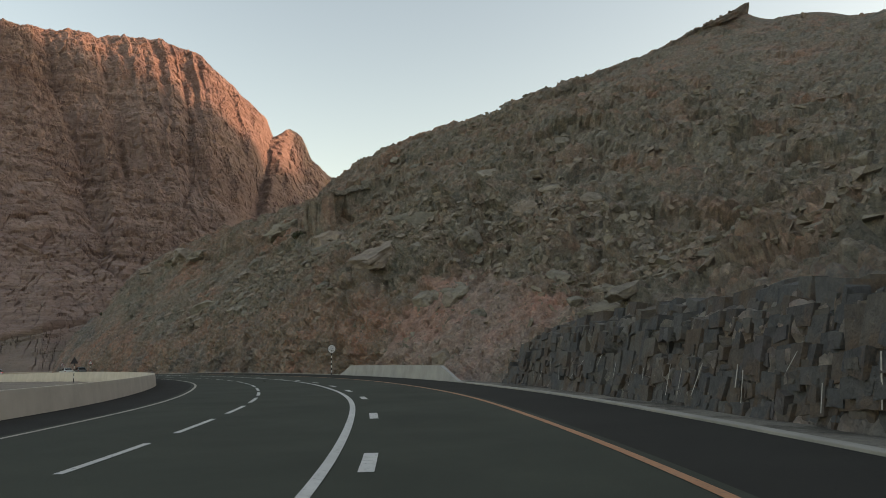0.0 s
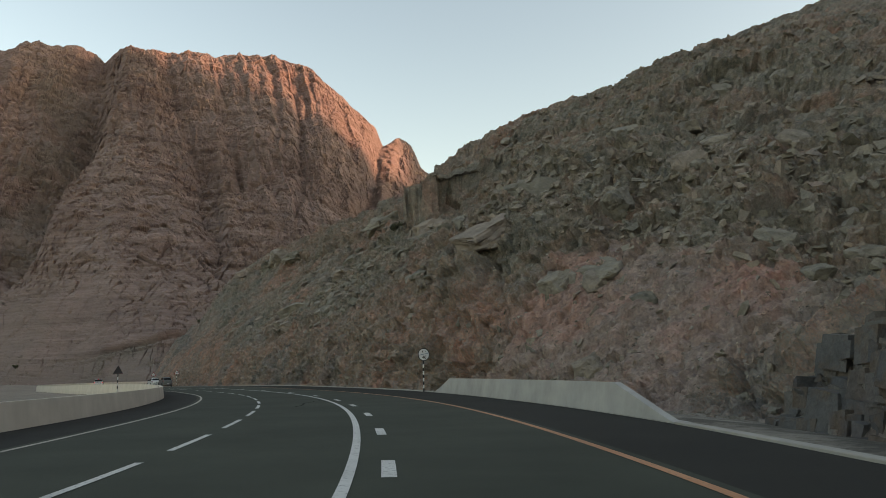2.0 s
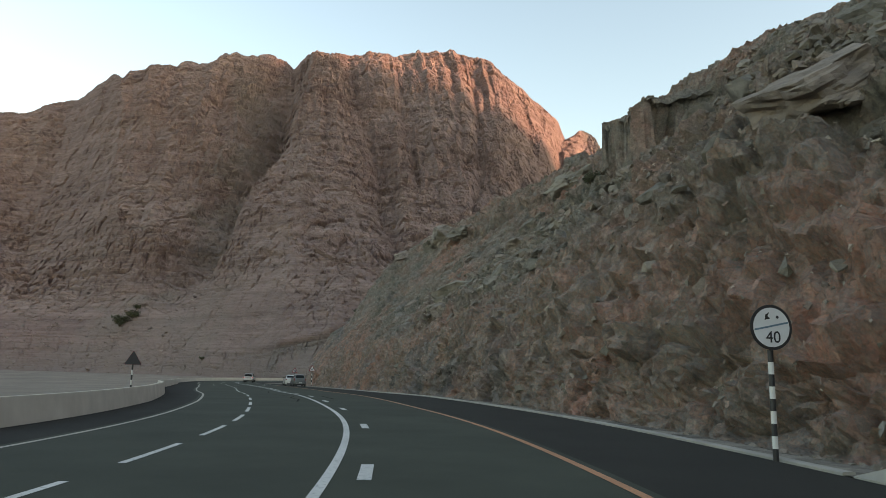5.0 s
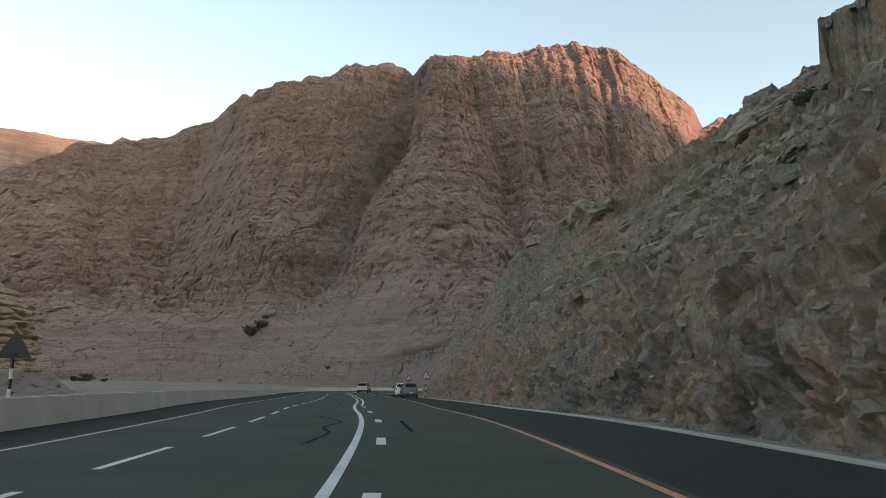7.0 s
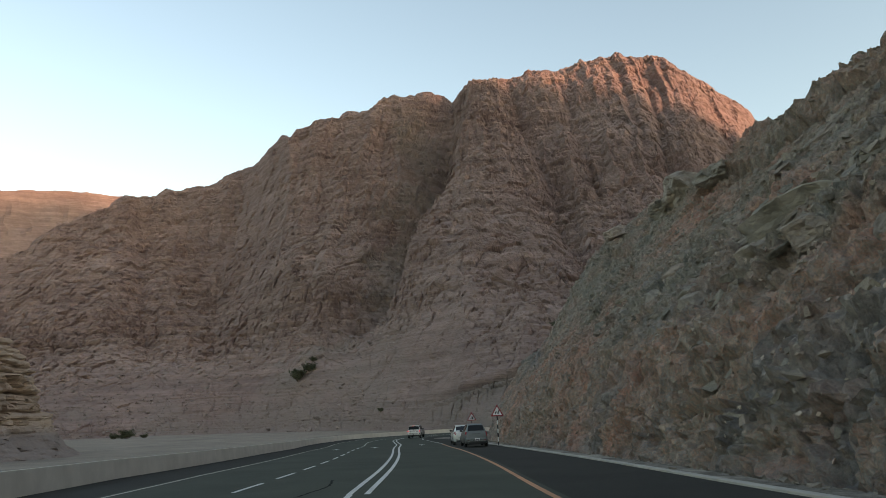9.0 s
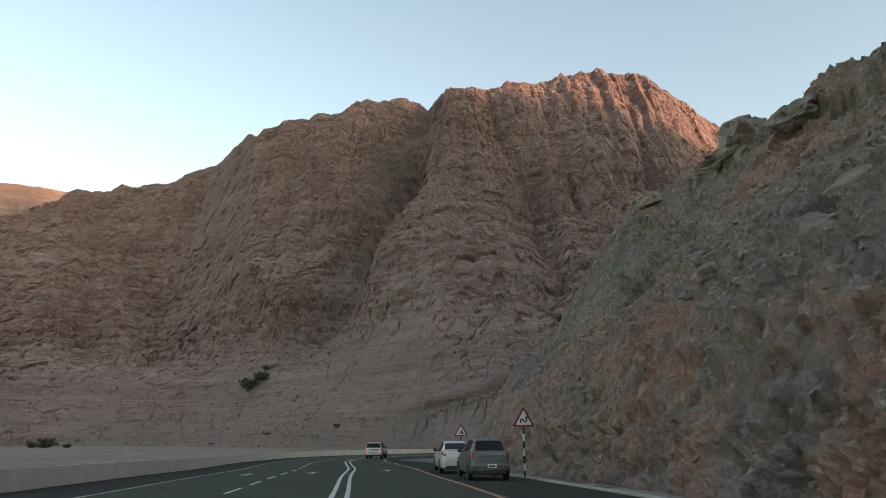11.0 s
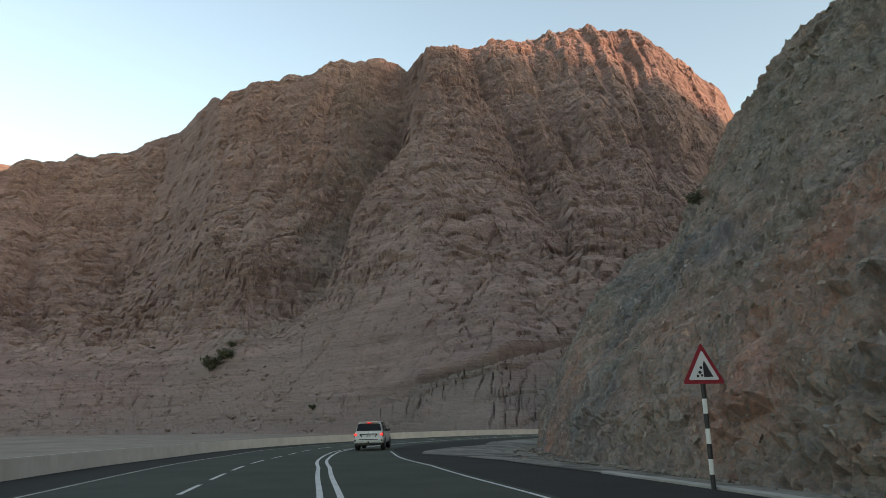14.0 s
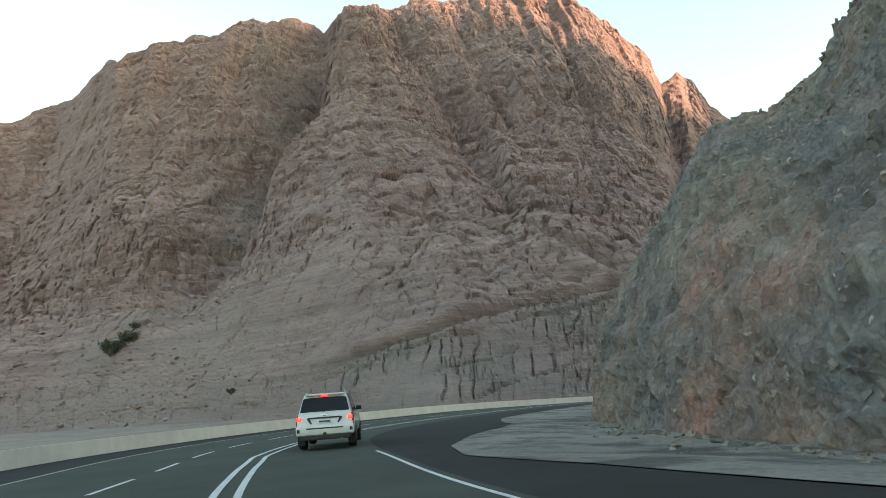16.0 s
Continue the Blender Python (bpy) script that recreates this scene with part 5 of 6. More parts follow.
def white_sedan():
    m = on_road(161.1, 5.83, 0.5) @ Matrix.Diagonal((1, 1, 1.08, 1))
    st = [(-0.08, 0.42, 0.66, 0.68, 0.50, 0.36), (-0.05, 0.32, 0.80, 0.83, 0.68, 0.50), (0.0, 0.27, 0.90, 0.95, 0.765, 0.55), (0.08, 0.24, 0.945, 1.02, 0.82, 0.59), (0.25, 0.22, 0.965, 1.045, 0.86, 0.63), (0.52, 0.20, 0.975, 1.06, 0.88, 0.65), (0.80, 0.20, 0.98, 1.09, 0.885, 0.65),
          (1.15, 0.20, 0.98, 1.28, 0.885, 0.60), (1.48, 0.20, 0.98, 1.425, 0.88, 0.575), (1.9, 0.20, 0.97, 1.488, 0.88, 0.585), (2.35, 0.20, 0.96, 1.488, 0.88, 0.585), (2.75, 0.20, 0.95, 1.42, 0.88, 0.575), (3.2, 0.20, 0.94, 1.19, 0.88, 0.61), (3.55, 0.20, 0.93, 1.0, 0.875, 0.66), (4.1, 0.21, 0.85, 0.90, 0.85, 0.64), (4.42, 0.24, 0.74, 0.78, 0.77, 0.56), (4.58, 0.30, 0.62, 0.64, 0.60, 0.45)]
    c, shell = car("sedan", "white saloon car parked on the asphalt lay-by", m, WHITE_PAINT, st, (0.315, (0.98, 3.68), 0.21),
            [(0.83, 7.35), (0.83, 10.65), (1.36, 10.8), (1.36, 7.2)], [(2.82, 7.3), (2.82, 10.7), (3.48, 10.8), (3.48, 7.2)],
            [[(1.16, 5.3), (1.98, 5.25), (1.96, 6.8), (1.50, 6.8)], [(2.05, 5.25), (3.10, 5.2), (2.66, 6.8), (2.03, 6.8)]],
            [(1.06, 5.2), (3.22, 5.1), (2.72, 6.92), (1.46, 6.92)], (1.30, 2.06, 3.12), ((1.52, CHROME), (2.42, CHROME)), (3.02, BLACK_TRIM))
    part("lower_bumper", box(-0.66, 0.66, -0.10, 0.3, 0.21, 0.38, 0.05, 3), BLACK_TRIM, c, "black lower bumper")
    shell.patch("chrome_strip", [(-0.022, 7.2), (-0.022, 10.8), (-0.013, 10.8), (-0.013, 7.2)], ALLOY, c, "chrome strip on the boot lid", 0.012, 0.006, 10, 2)
    for side in (-1, 1):
        lamp = shell.patch("tail_light", both([(-0.03, 4.05), (0.36, 4.1), (0.36, 4.75), (-0.02, 5.7)], side), RED_LENS, c, "red tail light with a clear strip", 0.010, 0.006)
        shell.patch("reversing_lamp", both([(0.0, 4.55), (0.14, 4.45), (0.14, 4.75), (0.0, 5.1)], side), CLEAR_LENS, lamp, "clear reversing lamp", 0.020, 0.002)
        part("reflector", box(side * 0.62 - 0.09, side * 0.62 + 0.09, -0.075, 0.06, 0.44, 0.47, 0.008), BLACK_TRIM, c, "bumper reflector")
    part("boot_seam", box(-0.46, 0.46, -0.082, 0.02, 0.58, 0.588), BLACK_TRIM, c, "boot lid gap")
    plate(c, 0, -0.075, 0.73, 0.34, 0.15)
    part("badge", box(-0.05, 0.05, -0.02, 0.06, 0.955, 0.985, 0.01), CHROME, c, "chrome badge")
    part("aerial", box(-0.02, 0.02, 1.62, 1.78, 1.45, 1.50, 0.012), WHITE_PAINT, c, "small roof aerial")
    return c


def grey_hatchback():
    m = on_road(153.3, 6.04, 0.5) @ Matrix.Diagonal((1, 1, 1.09, 1))
    st = [(-0.09, 0.36, 0.54, 0.56, 0.52, 0.40), (-0.06, 0.28, 0.62, 0.64, 0.70, 0.52), (0.0, 0.24, 0.86, 0.89, 0.75, 0.58), (0.06, 0.22, 0.96, 1.03, 0.78, 0.60), (0.18, 0.21, 0.985, 1.21, 0.815, 0.575), (0.31, 0.20, 0.985, 1.38, 0.835, 0.55), (0.45, 0.20, 0.98, 1.465, 0.845, 0.545),
          (0.85, 0.20, 0.97, 1.515, 0.848, 0.555), (1.5, 0.20, 0.96, 1.53, 0.848, 0.56), (1.95, 0.20, 0.95, 1.46, 0.848, 0.555), (2.4, 0.20, 0.935, 1.23, 0.845, 0.59), (2.85, 0.20, 0.92, 1.0, 0.84, 0.64), (3.3, 0.21, 0.84, 0.89, 0.81, 0.60), (3.6, 0.24, 0.72, 0.76, 0.72, 0.50), (3.74, 0.30, 0.58, 0.60, 0.55, 0.4)]
    c, shell = car("hatchback", "grey-blue small hatchback parked beside the warning sign", m, SILVER_BLUE, st, (0.30, (0.60, 3.05), 0.19),
            [(0.085, 7.15), (0.085, 10.85), (0.36, 10.75), (0.36, 7.25)], [(2.02, 7.3), (2.02, 10.7), (2.78, 10.8), (2.78, 7.2)],
            [[(0.50, 5.75), (0.86, 5.35), (0.84, 6.8), (0.62, 6.75)], [(0.92, 5.3), (1.58, 5.25), (1.56, 6.8), (0.90, 6.8)], [(1.65, 5.25), (2.42, 5.2), (1.92, 6.8), (1.63, 6.8)]],
            [(0.42, 5.6), (2.52, 5.1), (1.97, 6.92), (0.56, 6.9)], (0.88, 1.62, 2.46), ((1.02, SILVER_BLUE), (1.92, SILVER_BLUE)), (2.34, BLACK_TRIM))
    part("bumper", box(-0.79, 0.79, -0.11, 0.3, 0.30, 0.60, 0.10, 4), SILVER_BLUE, c, "grey-blue rear bumper")
    part("bumper_lip", box(-0.66, 0.66, -0.12, 0.0, 0.40, 0.42, 0.008), ALLOY, c, "pale scuffed bumper edge")
    part("lower_bumper", box(-0.6, 0.6, -0.105, 0.3, 0.20, 0.335, 0.03), BLACK_TRIM, c, "black lower bumper")
    for side in (-1, 1):
        shell.patch("tail_light", both([(-0.01, 3.7), (0.18, 4.0), (0.22, 5.2), (0.04, 5.8)], side), RED_LENS, c, "red tail light", 0.010, 0.008)
        part("reflector", box(side * 0.62 - 0.06, side * 0.62 + 0.06, -0.118, -0.05, 0.46, 0.49, 0.008), RED_LENS, c, "small bumper reflector")
    part("tailgate_seam", box(-0.6, 0.6, -0.055, 0.02, 0.655, 0.664), BLACK_TRIM, c, "tailgate gap")
    part("wiper", tube((-0.05, 0.075, 1.06), (0.38, 0.085, 1.09), 0.010, sides=6), BLACK_TRIM, c, "rear wiper")
    part("rear_handle", box(-0.30, 0.30, -0.01, 0.06, 0.84, 0.875, 0.012), BLACK_TRIM, c, "dark strip over the number plate")
    plate(c, 0.05, -0.115, 0.51, 0.36, 0.13)
    return c


white_suv(), white_sedan(), grey_hatchback()


# ---- signs ----
def striped_pole(parent, height, bands):
    for k in range(bands):
        z0, z1 = height * k / bands, height * (k + 1) / bands
        if k == 0:
            z0 = -0.35
        part("pole_band", tube((0, 0, z0), (0, 0, z1), 0.045 if k % 2 else 0.0455), SIGN_BLACK if k % 2 == 0 else POLE_WHITE, parent, "black band" if k % 2 == 0 else "white band")


def triangle(side, z, y, thick, r):
    """An upright triangle with rounded corners, its foot at height z, facing -y."""
    h = side * math.sqrt(3) / 2
    pts = []
    for cx, cz, a0 in ((side / 2 - r * 1.732, z + r, -90), (0, z + h - 2 * r, 30), (-side / 2 + r * 1.732, z + r, 150)):
        for k in range(5):
            a = radians(a0 + 30 * k)
            pts.append((cx + r * math.cos(a), y, cz + r * math.sin(a)))
    return panel(pts, thick, (0, -1, 0))


def warning_sign(m, label, symbol):
    sign = thing("warning_sign", label, "road sign", m, "triangular warning signs")
    striped_pole(sign, 1.95, 7)
    part("red_plate", triangle(0.92, 1.95, -0.06, 0.006, 0.035), SIGN_RED, sign, "red-bordered triangle")
    part("white_plate", triangle(0.66, 2.025, -0.069, 0.004, 0.02), SIGN_WHITE, sign, "white field")
    symbol(sign)
    part("bracket", box(-0.06, 0.06, -0.055, 0.05, 2.03, 2.09, 0.008), SIGN_BACK, sign)
    return sign


def bend_symbol(sign):
    pts = [(-0.12, 2.09), (-0.12, 2.21), (-0.06, 2.25), (0.0, 2.18), (0.05, 2.13), (0.11, 2.18), (0.11, 2.29)]
    line_pts = smooth_line(np.array(pts), 0.02)
    bm = bmesh.new()
    tang = np.gradient(line_pts, axis=0)
    tang /= np.linalg.norm(tang, axis=1)[:, None]
    rows = []
    for (x, z), (tx, tz) in zip(line_pts, tang):
        rows.append([bm.verts.new((x + tz * o, y, z - tx * o)) for o, y in ((-0.026, -0.080), (0.026, -0.080), (0.026, -0.072), (-0.026, -0.072))])
    for a, b in zip(rows, rows[1:]):
        for k in range(4):
            bm.faces.new((a[k], a[(k + 1) % 4], b[(k + 1) % 4], b[k]))
    bend = part("bend_arrow", bm, SIGN_BLACK, sign, "black winding arrow")
    part("arrow_head", panel([(0.04, -0.076, 2.27), (0.18, -0.076, 2.27), (0.12, -0.076, 2.38)], 0.004, (0, -1, 0)), SIGN_BLACK, bend)


def rockfall_symbol(sign):
    part("slope_mark", panel([(0.0, -0.076, 2.08), (0.20, -0.076, 2.08), (0.03, -0.076, 2.39), (0.0, -0.076, 2.33)], 0.004, (0, -1, 0)), SIGN_BLACK, sign, "black slope")
    for x, z, r in ((-0.05, 2.26, 0.03), (-0.08, 2.17, 0.035), (-0.13, 2.10, 0.03), (-0.04, 2.11, 0.025)):
        part("stone_mark", panel([(x + r * math.cos(a), -0.076, z + r * math.sin(a)) for a in (1.05 * k for k in range(6))], 0.004, (0, -1, 0)), SIGN_BLACK, sign, "black stone")


def limit_sign(m):
    sign = thing("speed_limit_sign", "round white speed sign with black rim on a striped pole", "road sign", m)
    striped_pole(sign, 1.78, 9)
    disc = bmesh.new()
    bmesh.ops.create_cone(disc, cap_ends=True, segments=40, radius1=0.375, radius2=0.375, depth=0.014, matrix=Matrix.Translation((0, -0.06, 2.15)) @ Matrix.Rotation(math.pi / 2, 4, "X"))
    part("rim_plate", disc, SIGN_BLACK, sign, "black rim")
    face = bmesh.new()
    bmesh.ops.create_cone(face, cap_ends=True, segments=40, radius1=0.325, radius2=0.325, depth=0.008, matrix=Matrix.Translation((0, -0.070, 2.15)) @ Matrix.Rotation(math.pi / 2, 4, "X"))
    part("face_plate", face, SIGN_WHITE, sign, "white face")
    bar = panel([(-0.31, -0.076, 2.09), (0.30, -0.076, 2.22), (0.30, -0.076, 2.25), (-0.31, -0.076, 2.12)], 0.003, (0, -1, 0))
    part("slant_bar", bar, gloss("sign_grey", (0.12, 0.2, 0.26), 0.5), sign, "blue-grey slanting bar")
    txt = bpy.data.curves.new("digits", "FONT")
    txt.body, txt.size, txt.extrude, txt.align_x = "40", 0.27, 0.003, "CENTER"
    txt.materials.append(SIGN_BLACK)
    digits = new("digits", txt)
    digits.parent = sign
    digits.matrix_basis = pose(0.02, -0.079, 1.90, 90, 0, 0)
    one = [(-0.10, 2.36), (-0.03, 2.40), (-0.07, 2.33), (-0.02, 2.29), (-0.12, 2.27)]
    part("digit_mark", panel([(x, -0.078, z) for x, z in one], 0.003, (0, -1, 0)), SIGN_BLACK, sign)
    part("digit_mark", panel([(0.08, -0.078, 2.32), (0.11, -0.078, 2.35), (0.14, -0.078, 2.32), (0.11, -0.078, 2.29)], 0.003, (0, -1, 0)), SIGN_BLACK, sign)
    return sign


limit_sign(on_road(66.8, 8.0, 4) @ Matrix.Diagonal((1.14, 1.14, 1.14, 1)))
warning_sign(on_road(155.2, 7.9, 3, 0.0) @ Matrix.Diagonal((1.1, 1.1, 1.1, 1)), "red triangular warning sign with a winding arrow", bend_symbol)
warning_sign(on_road(174.2, 7.7, 3, 0.0) @ Matrix.Diagonal((1.06, 1.06, 1.06, 1)), "red triangular warning sign of falling rocks", rockfall_symbol)
back = warning_sign(on_road(97.3, -9.6, 186, -0.25), "dark back of a triangular sign on a striped pole", bend_symbol)
part("back_plate", triangle(0.90, 1.955, -0.05, 0.003, 0.035), SIGN_BACK, back, "dark back of the plate")


# ---- tar seams on the asphalt ----
TAR = plain("tar", (0.008, 0.008, 0.008), 0.95, 0, 0.2, 20)
TAR.node_tree.nodes["Principled BSDF"].inputs["Specular IOR Level"].default_value = 0.1


def tar_seam(points, width):
    pts = smooth_line(np.array(points, float), 0.12)
    rng = random.Random(len(points) * 7 + int(points[0][0]))
    rows = []
    for s, d in pts:
        j, w = rng.uniform(-0.03, 0.03), width * rng.uniform(0.5, 1.2)
        for o in (-w, w):
            x, y = ROAD.at(s, d + o + j)
            rows.append((float(x), float(y), float(road_z(s)) + 0.006))
    return tagged(grid_mesh("tar_seam", np.array(rows), len(pts), 2, TAR, smooth=True), "dark sealed crack in the asphalt", "tar seam", kind="structure")


SEAMS = (([(50.2, -1.75), (51.6, -1.45), (53.7, -1.24), (55.7, -0.63)], 0.045), ([(56.3, -0.4), (58.5, -0.05)], 0.03), ([(90.8, -0.95), (91.6, -0.87), (93.7, -0.69), (95.7, -0.93), (98.8, -0.62), (100.4, -1.05), (102.4, -1.51)], 0.045),
         ([(94.2, 1.31), (96.3, 1.27), (99.3, 1.26)], 0.05), ([(107.4, -1.36), (109.9, -1.09), (113.4, -0.81)], 0.035), ([(118, -1.2), (121, -0.9), (123.5, -1.1)], 0.04))
for pts, w in SEAMS:
    tar_seam(pts, w * 1.1)


# ---- rocks ----
def rock_mesh(seed, flat=0.7, cuts=2):
    """A broken block: a box cut by slanting planes, its faces a little uneven."""
    rng = random.Random(seed)
    bm = bmesh.new()
    bmesh.ops.create_cube(bm, size=2.0)
    for _ in range(10):
        n = Vector((rng.gauss(0, 1), rng.gauss(0, 1), rng.gauss(0, 0.9))).normalized()
        cut = bmesh.ops.bisect_plane(bm, geom=bm.verts[:] + bm.edges[:] + bm.faces[:], plane_co=n * rng.uniform(0.72, 1.05), plane_no=n, clear_outer=True)
        edges = [g for g in cut["geom_cut"] if isinstance(g, bmesh.types.BMEdge)]
        if edges:
            bmesh.ops.edgeloop_fill(bm, edges=edges)
    bmesh.ops.bevel(bm, geom=bm.edges[:], offset=0.05, segments=1, affect="EDGES")
    bmesh.ops.triangulate(bm, faces=bm.faces[:])
    bmesh.ops.subdivide_edges(bm, edges=[e for e in bm.edges if e.calc_length() > 0.5], cuts=cuts, use_grid_fill=True)
    bmesh.ops.triangulate(bm, faces=bm.faces[:])
    for v in bm.verts:
        v.co += v.co.normalized() * 0.07 * noise.noise(v.co * 1.9 + Vector((seed * 3.1, 0, 0))) + v.co.normalized() * 0.03 * noise.noise(v.co * 6 + Vector((seed, 0, 0)))
        if cuts > 2:
            v.co += v.co.normalized() * (0.10 * noise.cell(v.co * 2.6 + Vector((seed, 0, 0))) - 0.05 + 0.05 * noise.noise(v.co * 3.7 + Vector((0, seed, 0))))
        v.co.z *= flat
    me = bpy.data.meshes.new("boulder")
    bm.to_mesh(me)
    bm.free()
    me.materials.append(BOULDER)
    return me


ROCKS = [rock_mesh(100 + k, (0.45, 0.7, 0.85, 0.6)[k % 4]) for k in range(12)]
LARGE_ROCKS = [rock_mesh(140 + k, (0.65, 0.8, 0.95)[k % 3], 6) for k in range(6)]


def boulder(p, n, size, rng, label="angular grey-brown boulder lying on the rubble slope", mesh=None, stretch=None, sunk=0.12, level=0.35):
    ob = tagged(new("boulder", mesh or rng.choice(ROCKS)), label, "boulder", "boulders on the slope")
    turn = (n.lerp(Vector((0, 0, 1)), level)).to_track_quat("Z", "Y").to_matrix().to_4x4()
    sc = stretch or (size * rng.uniform(0.8, 1.35), size * rng.uniform(0.7, 1.0), size * rng.uniform(0.6, 1.0))
    ob.matrix_basis = Matrix.Translation(p - n * size * sunk) @ turn @ Matrix.Rotation(rng.uniform(0, 6.3), 4, "Z") @ Matrix.Diagonal((*sc, 1))
    return ob


rng = random.Random(5)
for s, e, size in ((81.4, 30, 2.6), (80.4, 14.7, 2.8), (69, 21.5, 2.0), (78.5, 9.1, 3.0), (64.3, 5.4, 1.5), (61.8, 6.7, 2.2), (66.4, 12.0, 1.8), (56.2, 1.2, 1.1), (137.3, 8.4, 1.9), (109.4, 2.5, 1.0), (128.7, 12.1, 1.9), (111.9, 5.2, 1.7), (136.3, 18.3, 2.3), (108.9, 6.0, 1.2), (70.5, 24, 1.6), (81, 19.5, 2.2), (88, 12, 2.6), (96, 9, 1.7), (101, 14, 2.3), (108, 20, 2.6), (118, 26, 3.0),
                   (121, 9, 2.2), (124, 12, 1.9), (129, 7, 1.7), (133, 15, 2.4), (137, 11, 2.0), (141, 24, 2.6), (146, 31, 3.0)):
    p, n = hill_point(s, e)
    boulder(p, n, size, rng, "large angular grey-brown boulder lying on the rubble slope", rng.choice(LARGE_ROCKS), None, 0.32)
for s, e, stretch in ((180.3, 24.0, (3.6, 2.6, 2.3)), (174.8, 25.0, (2.6, 2.2, 1.5)), (189.4, 18.0, (2.0, 1.6, 1.4)), (184.0, 23.0, (2.4, 2.0, 1.7))):
    p, n = hill_point(s, e)
    boulder(p, n, 2.0, rng, "great rounded block of grey-brown rock on the skyline", rng.choice(LARGE_ROCKS), stretch, 0.1)
for _ in range(60):
    s, e = rng.uniform(92, 150), 3.5 + 20 * rng.random()
    p, n = hill_point(s, e)
    wide = rng.uniform(0.5, 1.25)
    boulder(p, n, wide, rng, "flat grey slab of rock lying along the slope", rng.choice(LARGE_ROCKS), (wide * rng.uniform(1.0, 1.5), wide * rng.uniform(0.6, 0.9), wide * rng.uniform(0.25, 0.42)), 0.06, 0.0)
for _ in range(230):
    s = rng.uniform(30, 165)
    e = 5 + 60 * rng.random() ** 1.6
    p, n = hill_point(s, e)
    boulder(p, n, rng.choice((0.35, 0.45, 0.55, 0.7, 0.9)) * (1 + min(e, 30) / 60), rng)


def stones(name, places, sizes, material, label, seed, normals=None):
    """Many loose stones as one mesh of kind stuff."""
    r = np.random.RandomState(seed)
    base = np.array([(x, y, z) for x in (-1, 1) for y in (-1, 1) for z in (-1, 1)], float)
    tri = np.array([(0, 1, 3), (0, 3, 2), (4, 6, 7), (4, 7, 5), (0, 4, 5), (0, 5, 1), (2, 3, 7), (2, 7, 6), (0, 2, 6), (0, 6, 4), (1, 5, 7), (1, 7, 3)])
    count, nv = len(places), 8
    axes = r.normal(size=(count, 3, 3))
    if normals is not None:
        axes[:, 2] = normals + 0.5 * axes[:, 2]
    else:
        axes[:, 2] = axes[:, 2] * 0.3 + [0, 0, 1]
    axes[:, 2] /= np.linalg.norm(axes[:, 2], axis=1)[:, None]
    axes[:, 0] = np.cross(axes[:, 1], axes[:, 2])
    axes[:, 0] /= np.linalg.norm(axes[:, 0], axis=1)[:, None]
    axes[:, 1] = np.cross(axes[:, 2], axes[:, 0])
    shape = base[None] * (0.25 + 0.75 * r.rand(count, 8, 3)) * np.stack([r.uniform(0.8, 1.6, count), r.uniform(0.6, 1.1, count), r.uniform(0.25, 0.6, count)], 1)[:, None]
    verts = (np.einsum("kvi,kij->kvj", shape, axes) * np.asarray(sizes)[:, None, None] + np.asarray(places)[:, None]).astype(np.float32)
    faces = (tri[None] + (np.arange(count) * nv)[:, None, None]).reshape(-1, 3)
    me = bpy.data.meshes.new(name)
    me.vertices.add(count * nv)
    me.vertices.foreach_set("co", verts.ravel())
    me.loops.add(faces.size)
    me.loops.foreach_set("vertex_index", faces.astype(np.int32).ravel())
    me.polygons.add(len(faces))
    me.polygons.foreach_set("loop_start", np.arange(0, faces.size, 3, dtype=np.int32))
    me.polygons.foreach_set("use_smooth", np.full(len(faces), False))
    me.materials.append(material)
    me.update(calc_edges=True)
    return tagged(new(name, me), label, "stones", kind="stuff")


def loose_rock(name, tones, single=False, rust=0.0):
    m, n, l, b = nodes_of(name)
    chance = n.new("ShaderNodeObjectInfo").outputs["Random"] if single else n.new("ShaderNodeNewGeometry").outputs["Random Per Island"]
    mid = texture(n, l, 3.0, 6, 0.65)
    tone = ramp(n, [(k / (len(tones) - 1), c) for k, c in enumerate(tones)])
    l.new(chance, tone.inputs[0])
    sh = ramp(n, ((0.3, (0.7, 0.7, 0.7)), (0.7, (1.1, 1.1, 1.1))))
    l.new(mid.outputs[0], sh.inputs[0])
    c = mix(n, l, 0.6, tone.outputs[0], hue_patches(n, l), "MULTIPLY")
    fine = texture(n, l, 13.0, 8, 0.72)
    if rust:
        blot = ramp(n, ((0.50, (0, 0, 0)), (0.62, (rust, rust, rust))))
        l.new(texture(n, l, 0.8, 7, 0.68).outputs[0], blot.inputs[0])
        c = mix(n, l, blot.outputs[0], c, mix(n, l, fine.outputs[0], (0.085, 0.058, 0.040), (0.150, 0.104, 0.074)))
    speck = ramp(n, ((0.3, (0.6, 0.6, 0.6)), (0.65, (1.15, 1.15, 1.15))))
    l.new(fine.outputs[0], speck.inputs[0])
    c = mix(n, l, 0.7, c, speck.outputs[0], "MULTIPLY")
    l.new(mix(n, l, 1.0, c, sh.outputs[0], "MULTIPLY"), b.inputs["Base Color"])
    b.inputs["Roughness"].default_value = 0.93
    bump(n, l, b, [(mid.outputs[0], 0.9, 0.14), (fine.outputs[0], 0.8, 0.04)])
    return m


